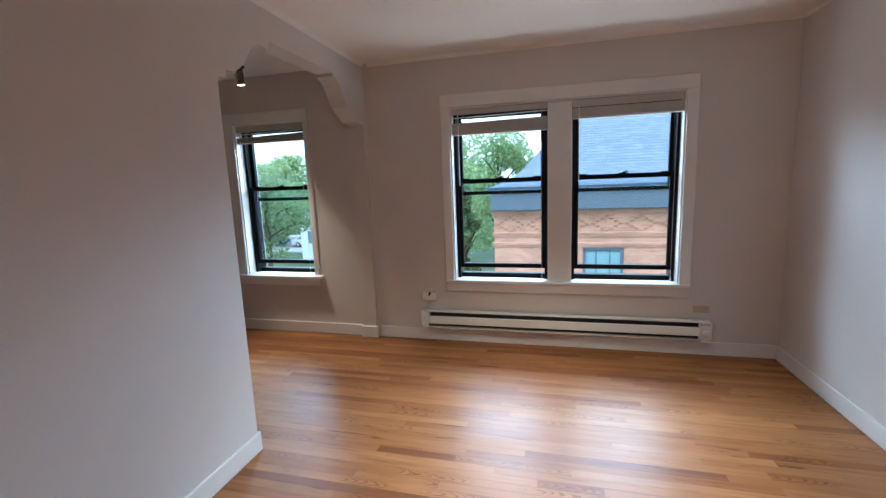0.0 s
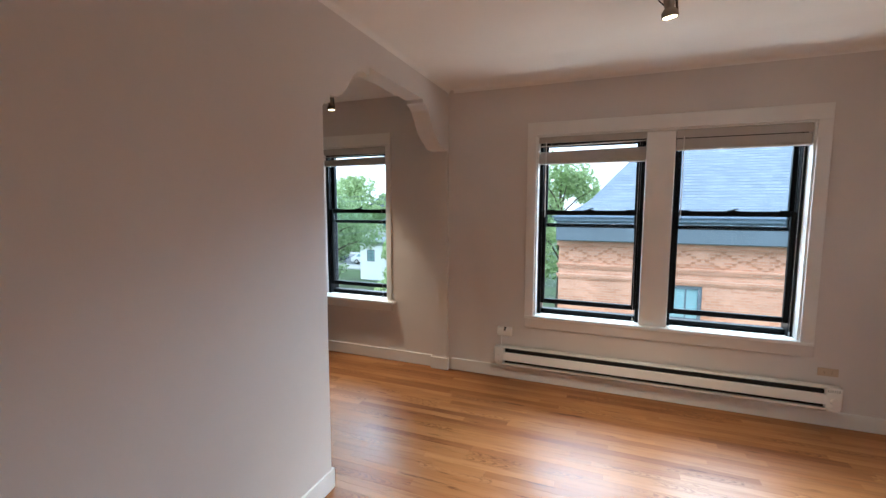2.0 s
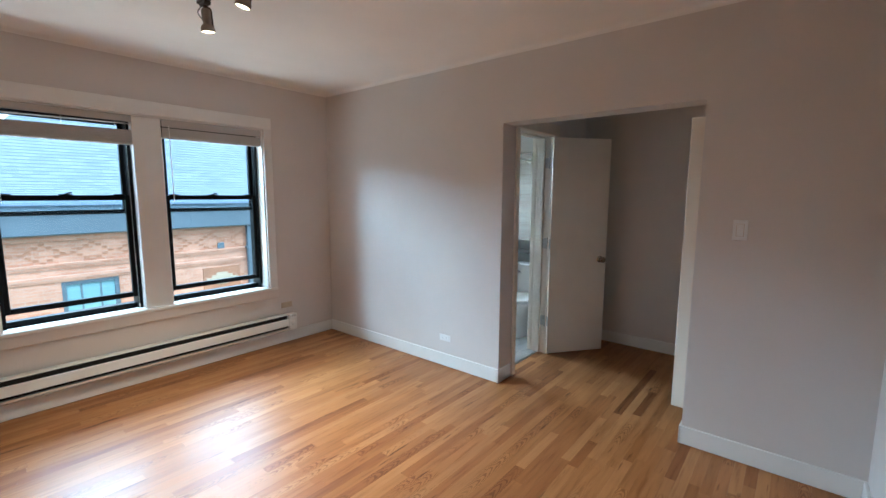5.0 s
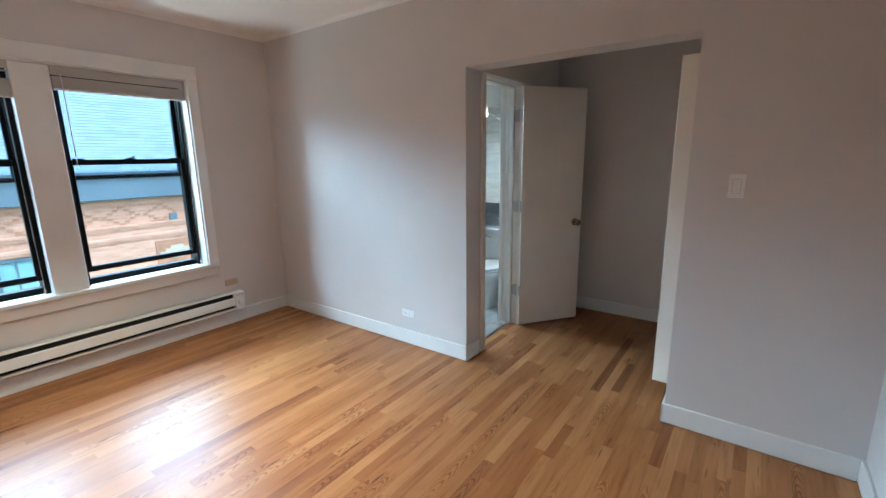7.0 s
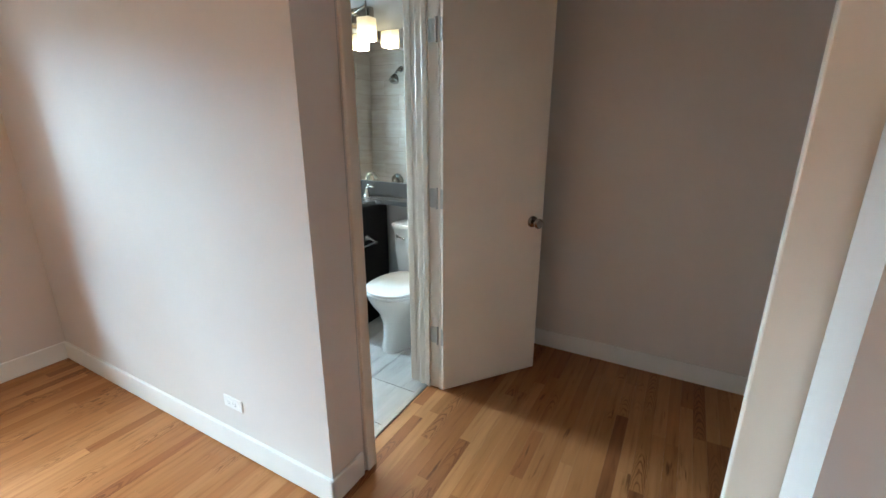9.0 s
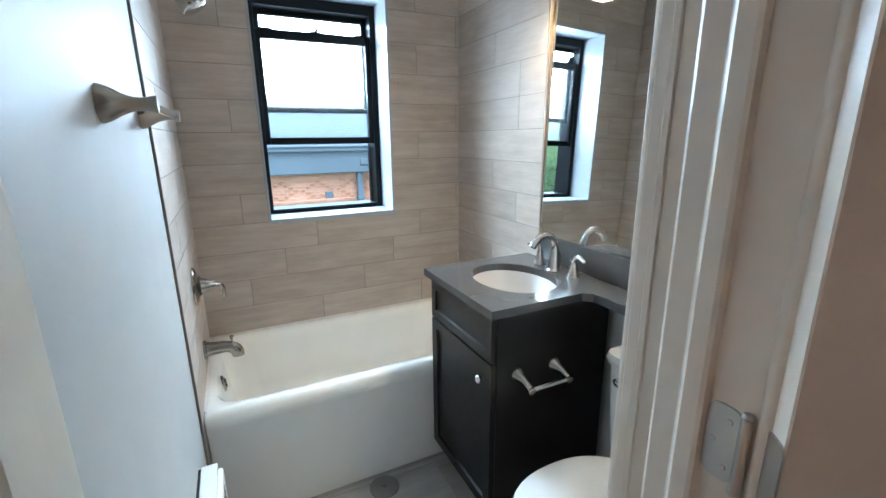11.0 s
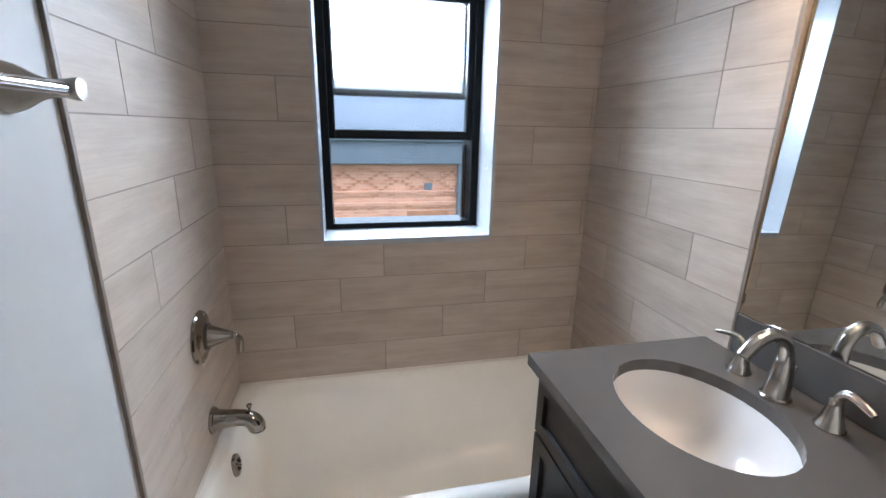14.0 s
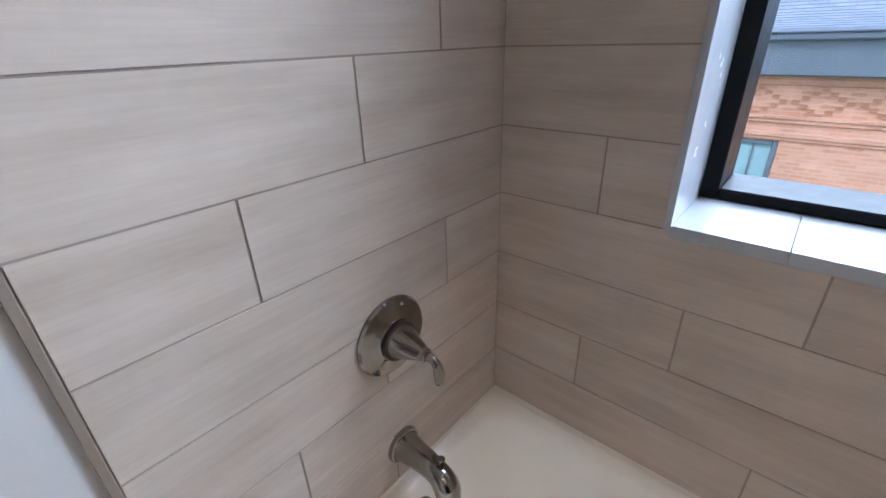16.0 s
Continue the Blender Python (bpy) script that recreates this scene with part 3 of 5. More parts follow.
def blind(label, x0, x1, top, rail, stack0, stack1, gap, wand_x, wand_z, skewed=0.0):
    """A raised slatted blind: valance, head rail, slat stack, bottom rail, wand and cord."""
    bl = thing("window_blind", label, "blind", ((x0 + x1) / 2, 0.05, top), group="raised window blinds")
    part("valance", box(x0, x1, 0.008, 0.014, rail, top, 0.002), SLAT, bl, "flat white valance")
    part("head_rail", box(x0 + 0.004, x1 - 0.004, 0.018, 0.062, rail + 0.012, top - 0.004, 0.002), SLAT, bl)
    n = 8
    for k in range(n):
        z = stack0 + 0.02 + (stack1 - stack0 - 0.02) * k / n
        b = bmesh.new()
        rise = skewed * k / n
        thick = 0.90 * (stack1 - stack0 - 0.02) / n
        pts = [(x0 + 0.003, z), (x1 - 0.003, z + rise), (x1 - 0.003, z + rise + thick), (x0 + 0.003, z + thick)]
        prism(pts, "y", 0.012 + 0.002 * (k % 2), 0.062, b)
        part("slat", b, SLAT, bl)
    if gap:
        z = rail - (rail - stack1) * 0.35
        part("slat", prism([(x0 + 0.003, z), (x1 - 0.003, z + 0.012), (x1 - 0.003, z + 0.015), (x0 + 0.003, z + 0.003)], "y", 0.012, 0.060), SLAT, bl)
    part("bottom_rail", box(x0 + 0.001, x1 - 0.001, 0.011, 0.064, stack0, stack0 + 0.019, 0.004), SLAT, bl)
    part("wand", tube([(wand_x, 0.004, rail + 0.01), (wand_x + 0.002, 0.002, wand_z)], 0.0035, 8), PLASTIC, bl, "clear plastic wand")
    for x in (x0 + 0.10, (x0 + x1) / 2, x1 - 0.10):
        part("ladder_cord", tube([(x, 0.037, stack1), (x, 0.037, rail + 0.02)], 0.002, 6), SLAT, bl)
    xc = x1 - 0.045
    part("pull_cord", tube([(xc, 0.006, rail), (xc - 0.004, 0.004, 1.2), (xc - 0.002, 0.006, 0.66)], 0.0012, 6), SLAT, bl, "thin pull cord")
    part("cord_tassel", lathe([(0, 0), (0.005, 0.002), (0.006, 0.02), (0.002, 0.035), (0, 0.036)], (xc - 0.002, 0.006, 0.628), n=10), PLASTIC, bl)


blind("white slatted blind raised to a lopsided stack", W1[0] + 0.014, -1.802, 2.146, 2.095, 1.922, 2.025, True, W1[0] + 0.075, 1.475, 0.012)
blind("white slatted blind raised tight under its valance", -1.595, W1[1] - 0.014, 2.146, 2.085, 1.995, 2.080, False, -1.545, 1.475)
blind("white slatted blind raised unevenly in the side window", W2[0] + 0.014, W2[1] - 0.014, 2.146, 2.085, 1.975, 2.035, True, W2[0] + 0.06, 1.42, 0.02)

# ---- living room things ----
ht = thing("baseboard_heater", "long white electric baseboard heater under the windows", "heater", (-1.74, -0.04, 0.145))
x0, x1 = -2.975, -0.502
part("back_panel", box(x0 + 0.08, x1 - 0.08, -0.020, -0.0165, 0.150, 0.312), WHITEMETAL, ht)
part("top_cover", prism([(-0.0165, 0.312), (-0.070, 0.312), (-0.074, 0.300), (-0.070, 0.300), (-0.062, 0.306), (-0.0165, 0.306)], "x", x0 + 0.08, x1 - 0.08), WHITEMETAL, ht)
part("front_cover", prism([(-0.090, 0.192), (-0.084, 0.258), (-0.076, 0.264), (-0.072, 0.258), (-0.082, 0.190)], "x", x0 + 0.08, x1 - 0.08), WHITEMETAL, ht, "white front plate")
part("lower_lip", prism([(-0.0165, 0.146), (-0.080, 0.146), (-0.086, 0.166), (-0.080, 0.166), (-0.074, 0.152), (-0.0165, 0.152)], "x", x0 + 0.08, x1 - 0.08), WHITEMETAL, ht)
part("heating_element", box(x0 + 0.09, x1 - 0.09, -0.060, -0.022, 0.165, 0.288), DARK, ht, "dark fins inside the slots")
for a, c in ((x0, x0 + 0.082), (x1 - 0.092, x1)):
    cap = part("end_cap", box(a, c, -0.094, -0.0165, 0.168, 0.312, 0.006, 2), WHITEMETAL, ht)
    part("end_foot", box(a + 0.012, c - 0.004, -0.086, -0.0165, 0.145, 0.168, 0.003), WHITEMETAL, ht)
part("dial", lathe([(0.024, 0), (0.023, 0.010), (0.018, 0.014), (0, 0.014)], (x1 - 0.046, -0.094, 0.218), (0, -1, 0), 20), PLASTIC, ht, "round thermostat dial", 30)
for k in range(12):
    part("vent_slot", box(x1 - 0.085 + (k % 6) * 0.0125, x1 - 0.079 + (k % 6) * 0.0125, -0.0945, -0.0935, 0.284 + 0.009 * (k // 6), 0.2885 + 0.009 * (k // 6)), DARK, ht)
for z in (0.182, 0.236):
    part("screw", lathe([(0.004, 0), (0.003, 0.002), (0, 0.002)], (x0 + 0.04, -0.094, z), (0, -1, 0), 10), STEEL, ht)

th = thing("wall_sensor", "small white wall box with a black stripe and a short cable", "sensor", (-2.90, -0.02, 0.43))
part("housing", box(-2.968, -2.832, -0.040, 0.0, 0.398, 0.482, 0.012, 3), PLASTIC, th, smooth=40)
part("stripe", prism([(-2.905, 0.448), (-2.889, 0.448), (-2.880, 0.4835), (-2.899, 0.4835)], "y", -0.0415, -0.03), DARK, th, "black tape stripe")
part("cable", tube(smooth_path([(-2.93, -0.012, 0.40), (-2.932, -0.02, 0.37), (-2.928, -0.018, 0.33), (-2.925, -0.03, 0.311)]), 0.004, 8), PLASTIC, th)


def outlet(label, mat, m, horizontal=True):
    """A duplex socket with its plate, at the pose m (plate in local x, z; facing local -y)."""
    o = thing("wall_outlet", label, "outlet", (0, 0, 0), group="wall outlets")
    w, h = (0.0605, 0.029) if horizontal else (0.035, 0.0575)
    part("plate", box(-w, w, -0.006, 0.0, -h, h, 0.003, 2), mat, o)
    for s in (-1, 1):
        c = (s * 0.022, 0) if horizontal else (0, s * 0.022)
        so = part("socket", lathe([(0.0165, 0), (0.0165, 0.002), (0, 0.002)], (c[0], -0.006, c[1]), (0, -1, 0), 18), mat, o)
        for d in (-0.006, 0.006):
            a = (c[0] - 0.004, c[0] + 0.004, c[1] + d - 0.001, c[1] + d + 0.001) if horizontal else (c[0] + d - 0.001, c[0] + d + 0.001, c[1] - 0.004, c[1] + 0.004)
            part("slot", box(a[0], a[1], -0.0086, -0.0075, a[2], a[3]), DARK, so)
    part("plate_screw", lathe([(0.003, 0), (0.0024, 0.001), (0, 0.001)], (0, -0.006, 0), (0, -1, 0), 8), STEEL, o)
    o.matrix_basis = m
    return o


outlet("almond plastic duplex outlet beside the heater", ALMOND, pose(-0.563, -0.0005, 0.397))
outlet("white plastic duplex outlet low on the grey wall", PLASTIC, pose(-0.0005, -1.683, 0.262, 0, 0, -90))
sw = thing("light_switch", "white rocker light switch on the grey wall", "switch", (0, 0, 0))
part("plate", box(-0.035, 0.035, -0.006, 0, -0.0575, 0.0575, 0.003, 2), PLASTIC, sw)
part("rocker", prism([(-0.006, -0.033), (-0.009, -0.033), (-0.0105, 0.0), (-0.0075, 0.033), (-0.006, 0.033)], "x", -0.0165, 0.0165), PLASTIC, sw)
part("rocker_gap", box(-0.0182, 0.0182, -0.0064, -0.0058, -0.0348, 0.0348), ALMOND, sw)
sw.matrix_basis = pose(-0.0005, -3.812, 1.355, 0, 0, -90)


HOLDER = metal("bronze_taupe", (0.30, 0.265, 0.225), 0.40)


def lamp_head(parent, x, y, z, lean, name="lamp_head"):
    """One track spot: adapter, stem, slim lamp holder, side arm, cable loop, flared ring and lit lens, leaning by some degrees."""
    d = Vector((math.sin(radians(lean[0])), math.sin(radians(lean[1])), -1)).normalized()
    p = Vector((x, y, z))
    b = box(x - 0.018, x + 0.018, y - 0.035, y + 0.035, z - 0.022, z, 0.004, 1)
    lathe([(0.0, 0.0), (0.013, 0.0), (0.011, 0.018), (0.0, 0.018)], p + Vector((0, 0, -0.021)), (0, 0, -1), 14, b)
    hd = part(name, b, BRONZE, parent, "dark bronze spot head", 35)
    top = p + Vector((0, 0, -0.037))
    part("lamp_holder", lathe([(0, 0), (0.020, 0), (0.0235, 0.006), (0.0235, 0.062), (0.020, 0.070), (0.022, 0.082), (0, 0.082)], top, d, 22), HOLDER, hd, "taupe lamp holder", 35)
    part("lamp_ring", lathe([(0.0, 0.078), (0.024, 0.079), (0.034, 0.092), (0.0365, 0.098), (0.0365, 0.116), (0.033, 0.118), (0.031, 0.110), (0, 0.110)], top, d, 24), HOLDER, hd, "flared bronze ring", 35)
    side = Vector((0.031, 0.004, 0))
    part("side_arm", tube([p + Vector((0.004, 0, -0.024)), p + side + Vector((-0.006, 0, -0.028)), p + side + Vector((0, 0, -0.036)), top + side + d * 0.098], 0.0052, 10), BRONZE, hd)
    part("cable", tube(smooth_path([p + Vector((-0.012, 0, -0.020)), top + Vector((-0.030, 0, -0.008)), top + Vector((-0.040, 0, -0.034)), top + d * 0.060 + Vector((-0.022, 0, 0))], 5), 0.0028, 8), DARK, hd)
    part("lens", lathe([(0, 0.1105), (0.031, 0.1105), (0.030, 0.116), (0.016, 0.1195), (0, 0.1205)], top, d, 20), BULB, hd, "lit reflector lamp")
    return top + d * 0.135, d


tr = thing("track_light", "dark bronze ceiling track with lit spot heads", "ceiling lamp", (-1.81, -1.9, H))
part("rail", box(-1.832, -1.797, -2.42, -1.385, H - 0.022, H - 0.0005, 0.003), BRONZE, tr)
for y, lean in ((-1.455, (6, 4)), (-1.935, (-10, 12)), (-2.36, (4, -14))):
    at, d = lamp_head(tr, -1.815, y, H - 0.022, lean)
    lamp("track_spot", "SPOT", at, at + d, 31, WARM, 0.03, cone=84)
tr2 = thing("track_light", "short dark ceiling spot in the side room, lit", "ceiling lamp", (-4.45, -0.42, H))
part("rail", box(-4.465, -4.43, -1.5, -0.36, H - 0.022, H - 0.0005, 0.003), BRONZE, tr2)
at, d = lamp_head(tr2, -4.448, -0.42, H - 0.022, (2, 4))
lamp("side_room_spot", "SPOT", at, (-4.00, -0.34, 0.0), 46, WARM, 0.08, cone=52)

# ---- hall: bathroom door, its frame, the slab door beyond the opening ----
fr = thing("door_frame", "cream painted door frame with stops and moulded casing", "door frame", (0.55, -2.15, 0), kind="structure")
for x0, x1, s in ((DOOR_L - 0.02, DOOR_L, 1), (DOOR_R, DOOR_R + 0.02, -1)):
    b = box(x0, x1, OP_N - 0.004, BS + 0.004, 0.0, DOOR_H + 0.02, 0.002)
    part("jamb", b, CREAM, fr)
    prof = [(0.0, 0.070), (0.011, 0.071), (0.013, 0.076), (0.013, 0.096), (0.010, 0.101), (0.009, 0.104), (0.0085, 0.134), (0.006, 0.139), (0.0, 0.140)]
    edge = DOOR_L if s > 0 else DOOR_R
    part("door_stop", prism([(edge + s * p, OP_N + q) for p, q in (prof if s < 0 else prof[::-1])], "z", 0.0, DOOR_H - 0.012), CREAM, fr)
part("head_jamb", box(DOOR_L, DOOR_R, OP_N - 0.004, BS + 0.004, DOOR_H, DOOR_H + 0.02, 0.002), CREAM, fr)
part("head_stop", box(DOOR_L, DOOR_R, OP_N + 0.073, OP_N + 0.134, DOOR_H - 0.012, DOOR_H, 0.003), CREAM, fr)
for x0, x1 in ((DOOR_L - 0.052, DOOR_L - 0.004), (DOOR_R + 0.006, DOOR_R + 0.108)):
    w = x1 - x0
    if x0 < DOOR_L:
        x1 = DOOR_L + 0.0015
        b = box(x0, x1, OP_N - 0.017, OP_N, 0.0, DOOR_H + 0.006, 0.005, 3)
        part("casing", b, CREAM, fr, smooth=40)
        continue
    b = prism([(x0, OP_N), (x1, OP_N), (x1, OP_N - 0.016), (x1 - 0.2 * w, OP_N - 0.020), (x1 - 0.5 * w, OP_N - 0.013), (x0 + 0.25 * w, OP_N - 0.020), (x0, OP_N - 0.014)], "z", 0.0, DOOR_H + 0.006)
    part("casing", b, CREAM, fr)
part("casing_head", box(DOOR_L - 0.052, DOOR_R + 0.108, OP_N - 0.020, OP_N, DOOR_H + 0.006, DOOR_H + 0.108, 0.004), CREAM, fr)
part("casing", box(DOOR_R + 0.004, DOOR_R + 0.088, BS + 0.0005, BS + 0.016, 0.0, DOOR_H + 0.09, 0.004, 2), CREAM, fr, "bathroom side casing", 40)
part("bead", tube([(DOOR_R + 0.003, OP_N + 0.006, 0.0), (DOOR_R + 0.003, OP_N + 0.006, DOOR_H)], 0.0115, 12), CREAM, fr, "rounded painted bead", 50)
part("bead", box(DOOR_R - 0.003, DOOR_R, OP_N + 0.164, OP_N + 0.176, 0.0, DOOR_H, 0.002), CREAM, fr)
part("threshold", box(DOOR_L, DOOR_R, OP_N + 0.085, OP_N + 0.115, -0.003, 0.006, 0.002), STEEL, fr)

hinge_pt = (0.862, OP_N + 0.012)
swing = math.degrees(math.atan2(-2.590 + 2.226, 1.348 - 0.862))
m = Matrix.Translation((hinge_pt[0], hinge_pt[1], 0)) @ Matrix.Rotation(radians(swing), 4, "Z")
door = thing("door_1", "off-white flush bathroom door standing half open", "door", (hinge_pt[0], hinge_pt[1], 0), kind="structure")
part("leaf", turned(box(0.004, 0.605, -0.036, -0.001, 0.012, 2.070, 0.002), m), DOORPAINT, door)
for side in (-1, 1):
    y0 = -0.036 if side < 0 else -0.001
    b = lathe([(0.032, 0), (0.031, 0.006), (0.024, 0.010), (0.012, 0.014), (0.011, 0.030), (0.020, 0.038), (0.027, 0.050), (0.027, 0.060), (0.020, 0.068), (0, 0.070)], (0.538, y0, 0.925), (0, side, 0), 26)
    part("door_knob", turned(b, m), DARKNICKEL, door, "worn nickel round door knob", 40)
part("latch_plate", turned(box(0.6045, 0.6062, -0.030, -0.007, 0.895, 0.955, 0.001), m), STEEL, door)
for z in (0.33, 1.085, 1.84):
    b = tube([(hinge_pt[0] - 0.004, OP_N + 0.024, z - 0.048), (hinge_pt[0] - 0.004, OP_N + 0.024, z + 0.048)], 0.0065, 12)
    for k in (-0.05, 0.05):
        lathe([(0, -0.004), (0.005, -0.003), (0.0075, 0), (0.005, 0.004), (0, 0.005)], (hinge_pt[0] - 0.004, OP_N + 0.024, z + k), n=10, bm=b)
    plate = rounded(-0.038, 0.0, -0.048, 0.048, 0.012, 0, 5)
    prism([(-2.219 - p[0], z + p[1]) for p in plate], "x", DOOR_R - 0.003, DOOR_R + 0.001, b)
    leafside = prism([(p[0] + 0.0, z + p[1]) for p in plate], "x", 0.0015, 0.004)
    join(b, turned(leafside, m))
    for dy, dz in ((0.012, 0.03), (0.028, 0.0), (0.012, -0.03)):
        lathe([(0.004, 0), (0.003, 0.001), (0, 0.001)], (DOOR_R - 0.003, -2.219 + dy, z + dz), (-1, 0, 0), 8, b)
    part("hinge", b, STEEL, door, "satin steel butt hinge", 40)

sl = thing("door_2", "plain white slab door set back against the hall wall", "door", (0.24, -3.75, 0.0), kind="structure")
part("leaf", box(T - 0.012, T + 0.026, -4.22, -3.494, 0.138, 2.026, 0.003), DOORPAINT, sl)
part("hinge", tube([(T + 0.03, -4.225, 0.3), (T + 0.03, -4.225, 0.38)], 0.006, 10), STEEL, sl)

# ---- bathroom ----
# tub
tub = thing("bathtub", "white enamel alcove bathtub with a rounded apron", "bathtub", (0.89, -0.54, 0.0))
X0, X1, Y0, Y1, ZR = BW + 0.001, BE - 0.001, -0.893, BN - 0.001, 0.487
loops = [rounded(X0, X1, Y0 + 0.012, Y1, 0.004, 0.0), rounded(X0, X1, Y0 + 0.016, Y1, 0.004, 0.06), rounded(X0, X1, Y0 + 0.020, Y1, 0.004, 0.30), rounded(X0, X1, Y0 + 0.014, Y1, 0.004, 0.385),
         rounded(X0, X1, Y0 + 0.002, Y1, 0.004, 0.425), rounded(X0, X1, Y0, Y1, 0.005, 0.450), rounded(X0, X1, Y0 + 0.006, Y1, 0.006, 0.470), rounded(X0, X1, Y0 + 0.022, Y1, 0.008, ZR - 0.003),
         rounded(X0 + 0.006, X1 - 0.006, Y0 + 0.040, Y1 - 0.006, 0.03, ZR), rounded(X0 + 0.030, X1 - 0.035, Y0 + 0.066, Y1 - 0.022, 0.10, ZR - 0.004),
         rounded(X0 + 0.040, X1 - 0.050, Y0 + 0.080, Y1 - 0.034, 0.11, ZR - 0.020), rounded(X0 + 0.050, X1 - 0.070, Y0 + 0.090, Y1 - 0.042, 0.12, ZR - 0.060),
         rounded(X0 + 0.085, X1 - 0.17, Y0 + 0.115, Y1 - 0.075, 0.12, 0.22), rounded(X0 + 0.11, X1 - 0.23, Y0 + 0.14, Y1 - 0.10, 0.12, 0.14), rounded(X0 + 0.16, X1 - 0.30, Y0 + 0.19, Y1 - 0.15, 0.10, 0.112)]
part("shell", loft(loops, cap1=True), ENAMEL, tub, smooth=50)
ov = part("overflow_plate", lathe([(0.035, -0.006), (0.035, 0.001), (0.033, 0.005), (0.022, 0.008), (0, 0.008)], (BW + 0.0545, -0.54, 0.418), (1, 0, 0.17), 26), DARKNICKEL, tub, "round overflow plate with slots", 35)
for k in range(8):
    a = radians(45 * k)
    c = Vector((BW + 0.0625 - 0.0022 * math.sin(a), -0.54 + 0.014 * math.cos(a), 0.4195 + 0.014 * math.sin(a)))
    part("slot", tube([c - Vector((0, 0.005 * math.cos(a), 0.005 * math.sin(a))), c + Vector((0, 0.006 * math.cos(a), 0.006 * math.sin(a)))], 0.0026, 6), DARK, ov)
CAULK = paint("tub_caulk", (0.70, 0.65, 0.58), 0.5, 0.08, 60, 0.2, 9.0)
part("caulk_line", prism([(BN + 0.0012, ZR - 0.003), (BN - 0.006, ZR - 0.0015), (BN - 0.004, ZR + 0.002), (BN + 0.0012, ZR + 0.006)], "x", X0, X1), CAULK, tub)
part("caulk_line", prism([(BW - 0.0008, ZR - 0.003), (BW + 0.006, ZR - 0.0015), (BW + 0.004, ZR + 0.002), (BW - 0.0008, ZR + 0.006)], "y", Y0 + 0.04, Y1 - 0.006), CAULK, tub)
part("drain", lathe([(0.03, 0), (0.03, 0.003), (0.012, 0.004), (0, 0.004)], (BW + 0.33, -0.54, 0.113), n=20), DARKNICKEL, tub)

# shower valve, spout, head, rod, towel bar
W0 = BW + 0.001
VY, VZ = -0.532, 0.864
va = thing("shower_valve", "dark nickel round shower valve with a lever", "valve", (W0, VY, VZ))
part("escutcheon", lathe([(0.078, 0), (0.078, 0.003), (0.074, 0.008), (0.060, 0.013), (0.043, 0.017), (0.040, 0.019), (0, 0.019)], (W0, VY, VZ), (1, 0, 0), 44), DARKNICKEL, va, smooth=30)
part("collar", lathe([(0.038, 0.0185), (0.038, 0.026), (0.034, 0.027), (0, 0.027)], (W0, VY, VZ), (1, 0, 0), 30), BRONZE, va, "dark collar", 30)
for a in (70, 250):
    part("screw", lathe([(0.004, 0), (0.0036, 0.0015), (0, 0.0018)], (W0 + 0.0105, VY + 0.064 * math.cos(radians(a)), VZ + 0.064 * math.sin(radians(a))), (1, 0, 0), 10), STEEL, va)
lv = part("lever", lathe([(0.033, 0.026), (0.032, 0.030), (0.0145, 0.076), (0.0125, 0.080), (0.0125, 0.086), (0.009, 0.088), (0, 0.088)], (W0, VY, VZ), (1, 0.02, -0.02), 30), DARKNICKEL, va, "cone-shaped lever hub", 30)
part("blade", tube(smooth_path([(W0 + 0.084, VY, VZ - 0.002), (W0 + 0.096, VY + 0.003, VZ - 0.004), (W0 + 0.104, VY + 0.008, VZ - 0.020), (W0 + 0.102, VY + 0.014, VZ - 0.048), (W0 + 0.099, VY + 0.018, VZ - 0.070)], 5),
     [0.0075] * 8 + [0.008, 0.0084, 0.0088, 0.0092, 0.0096, 0.010, 0.0102, 0.0104, 0.0104, 0.010, 0.0092, 0.0078, 0.005], 14, flat=0.75), DARKNICKEL, lv, smooth=50)
SY, SZ = -0.530, 0.584
sp = thing("tub_spout", "dark nickel bathtub spout with a diverter pin", "faucet", (W0, SY, SZ))
pts = smooth_path([(W0, SY, SZ), (W0 + 0.03, SY, SZ), (W0 + 0.078, SY, SZ - 0.002), (W0 + 0.104, SY, SZ - 0.010), (W0 + 0.120, SY, SZ - 0.027), (W0 + 0.125, SY, SZ - 0.047)])
rad = [0.037, 0.0355, 0.034, 0.0325, 0.031, 0.0298, 0.0288, 0.0278, 0.0268, 0.026, 0.0255, 0.025, 0.0246, 0.0243, 0.0241, 0.024, 0.0241, 0.0243, 0.0246, 0.025,
       0.0254, 0.0258, 0.0261, 0.0263, 0.0264, 0.0264, 0.0263, 0.0261, 0.0258, 0.0252, 0.022][:len(pts)]
part("spout", tube(pts, rad, 24), DARKNICKEL, sp, smooth=50)
part("flange", lathe([(0.040, 0), (0.040, 0.004), (0.0385, 0.009), (0.034, 0.011)], (W0, SY, SZ), (1, 0, 0), 26), DARKNICKEL, sp, smooth=30)
part("outlet_ring", lathe([(0.019, 0), (0.0235, 0.0), (0.0235, 0.004), (0.019, 0.004)], (W0 + 0.1255, SY, SZ - 0.0525), n=20), CHROME, sp, "bright outlet ring")
part("diverter", lathe([(0.0045, 0), (0.0045, 0.018), (0.0075, 0.024), (0.0085, 0.030), (0.006, 0.032), (0, 0.032)], (W0 + 0.108, SY, SZ + 0.010), n=12), DARKNICKEL, sp, smooth=30)
HY_, HZ_ = -0.580, 2.010
sh = thing("shower", "brushed nickel shower head on a bent arm", "shower", (W0, HY_, HZ_))
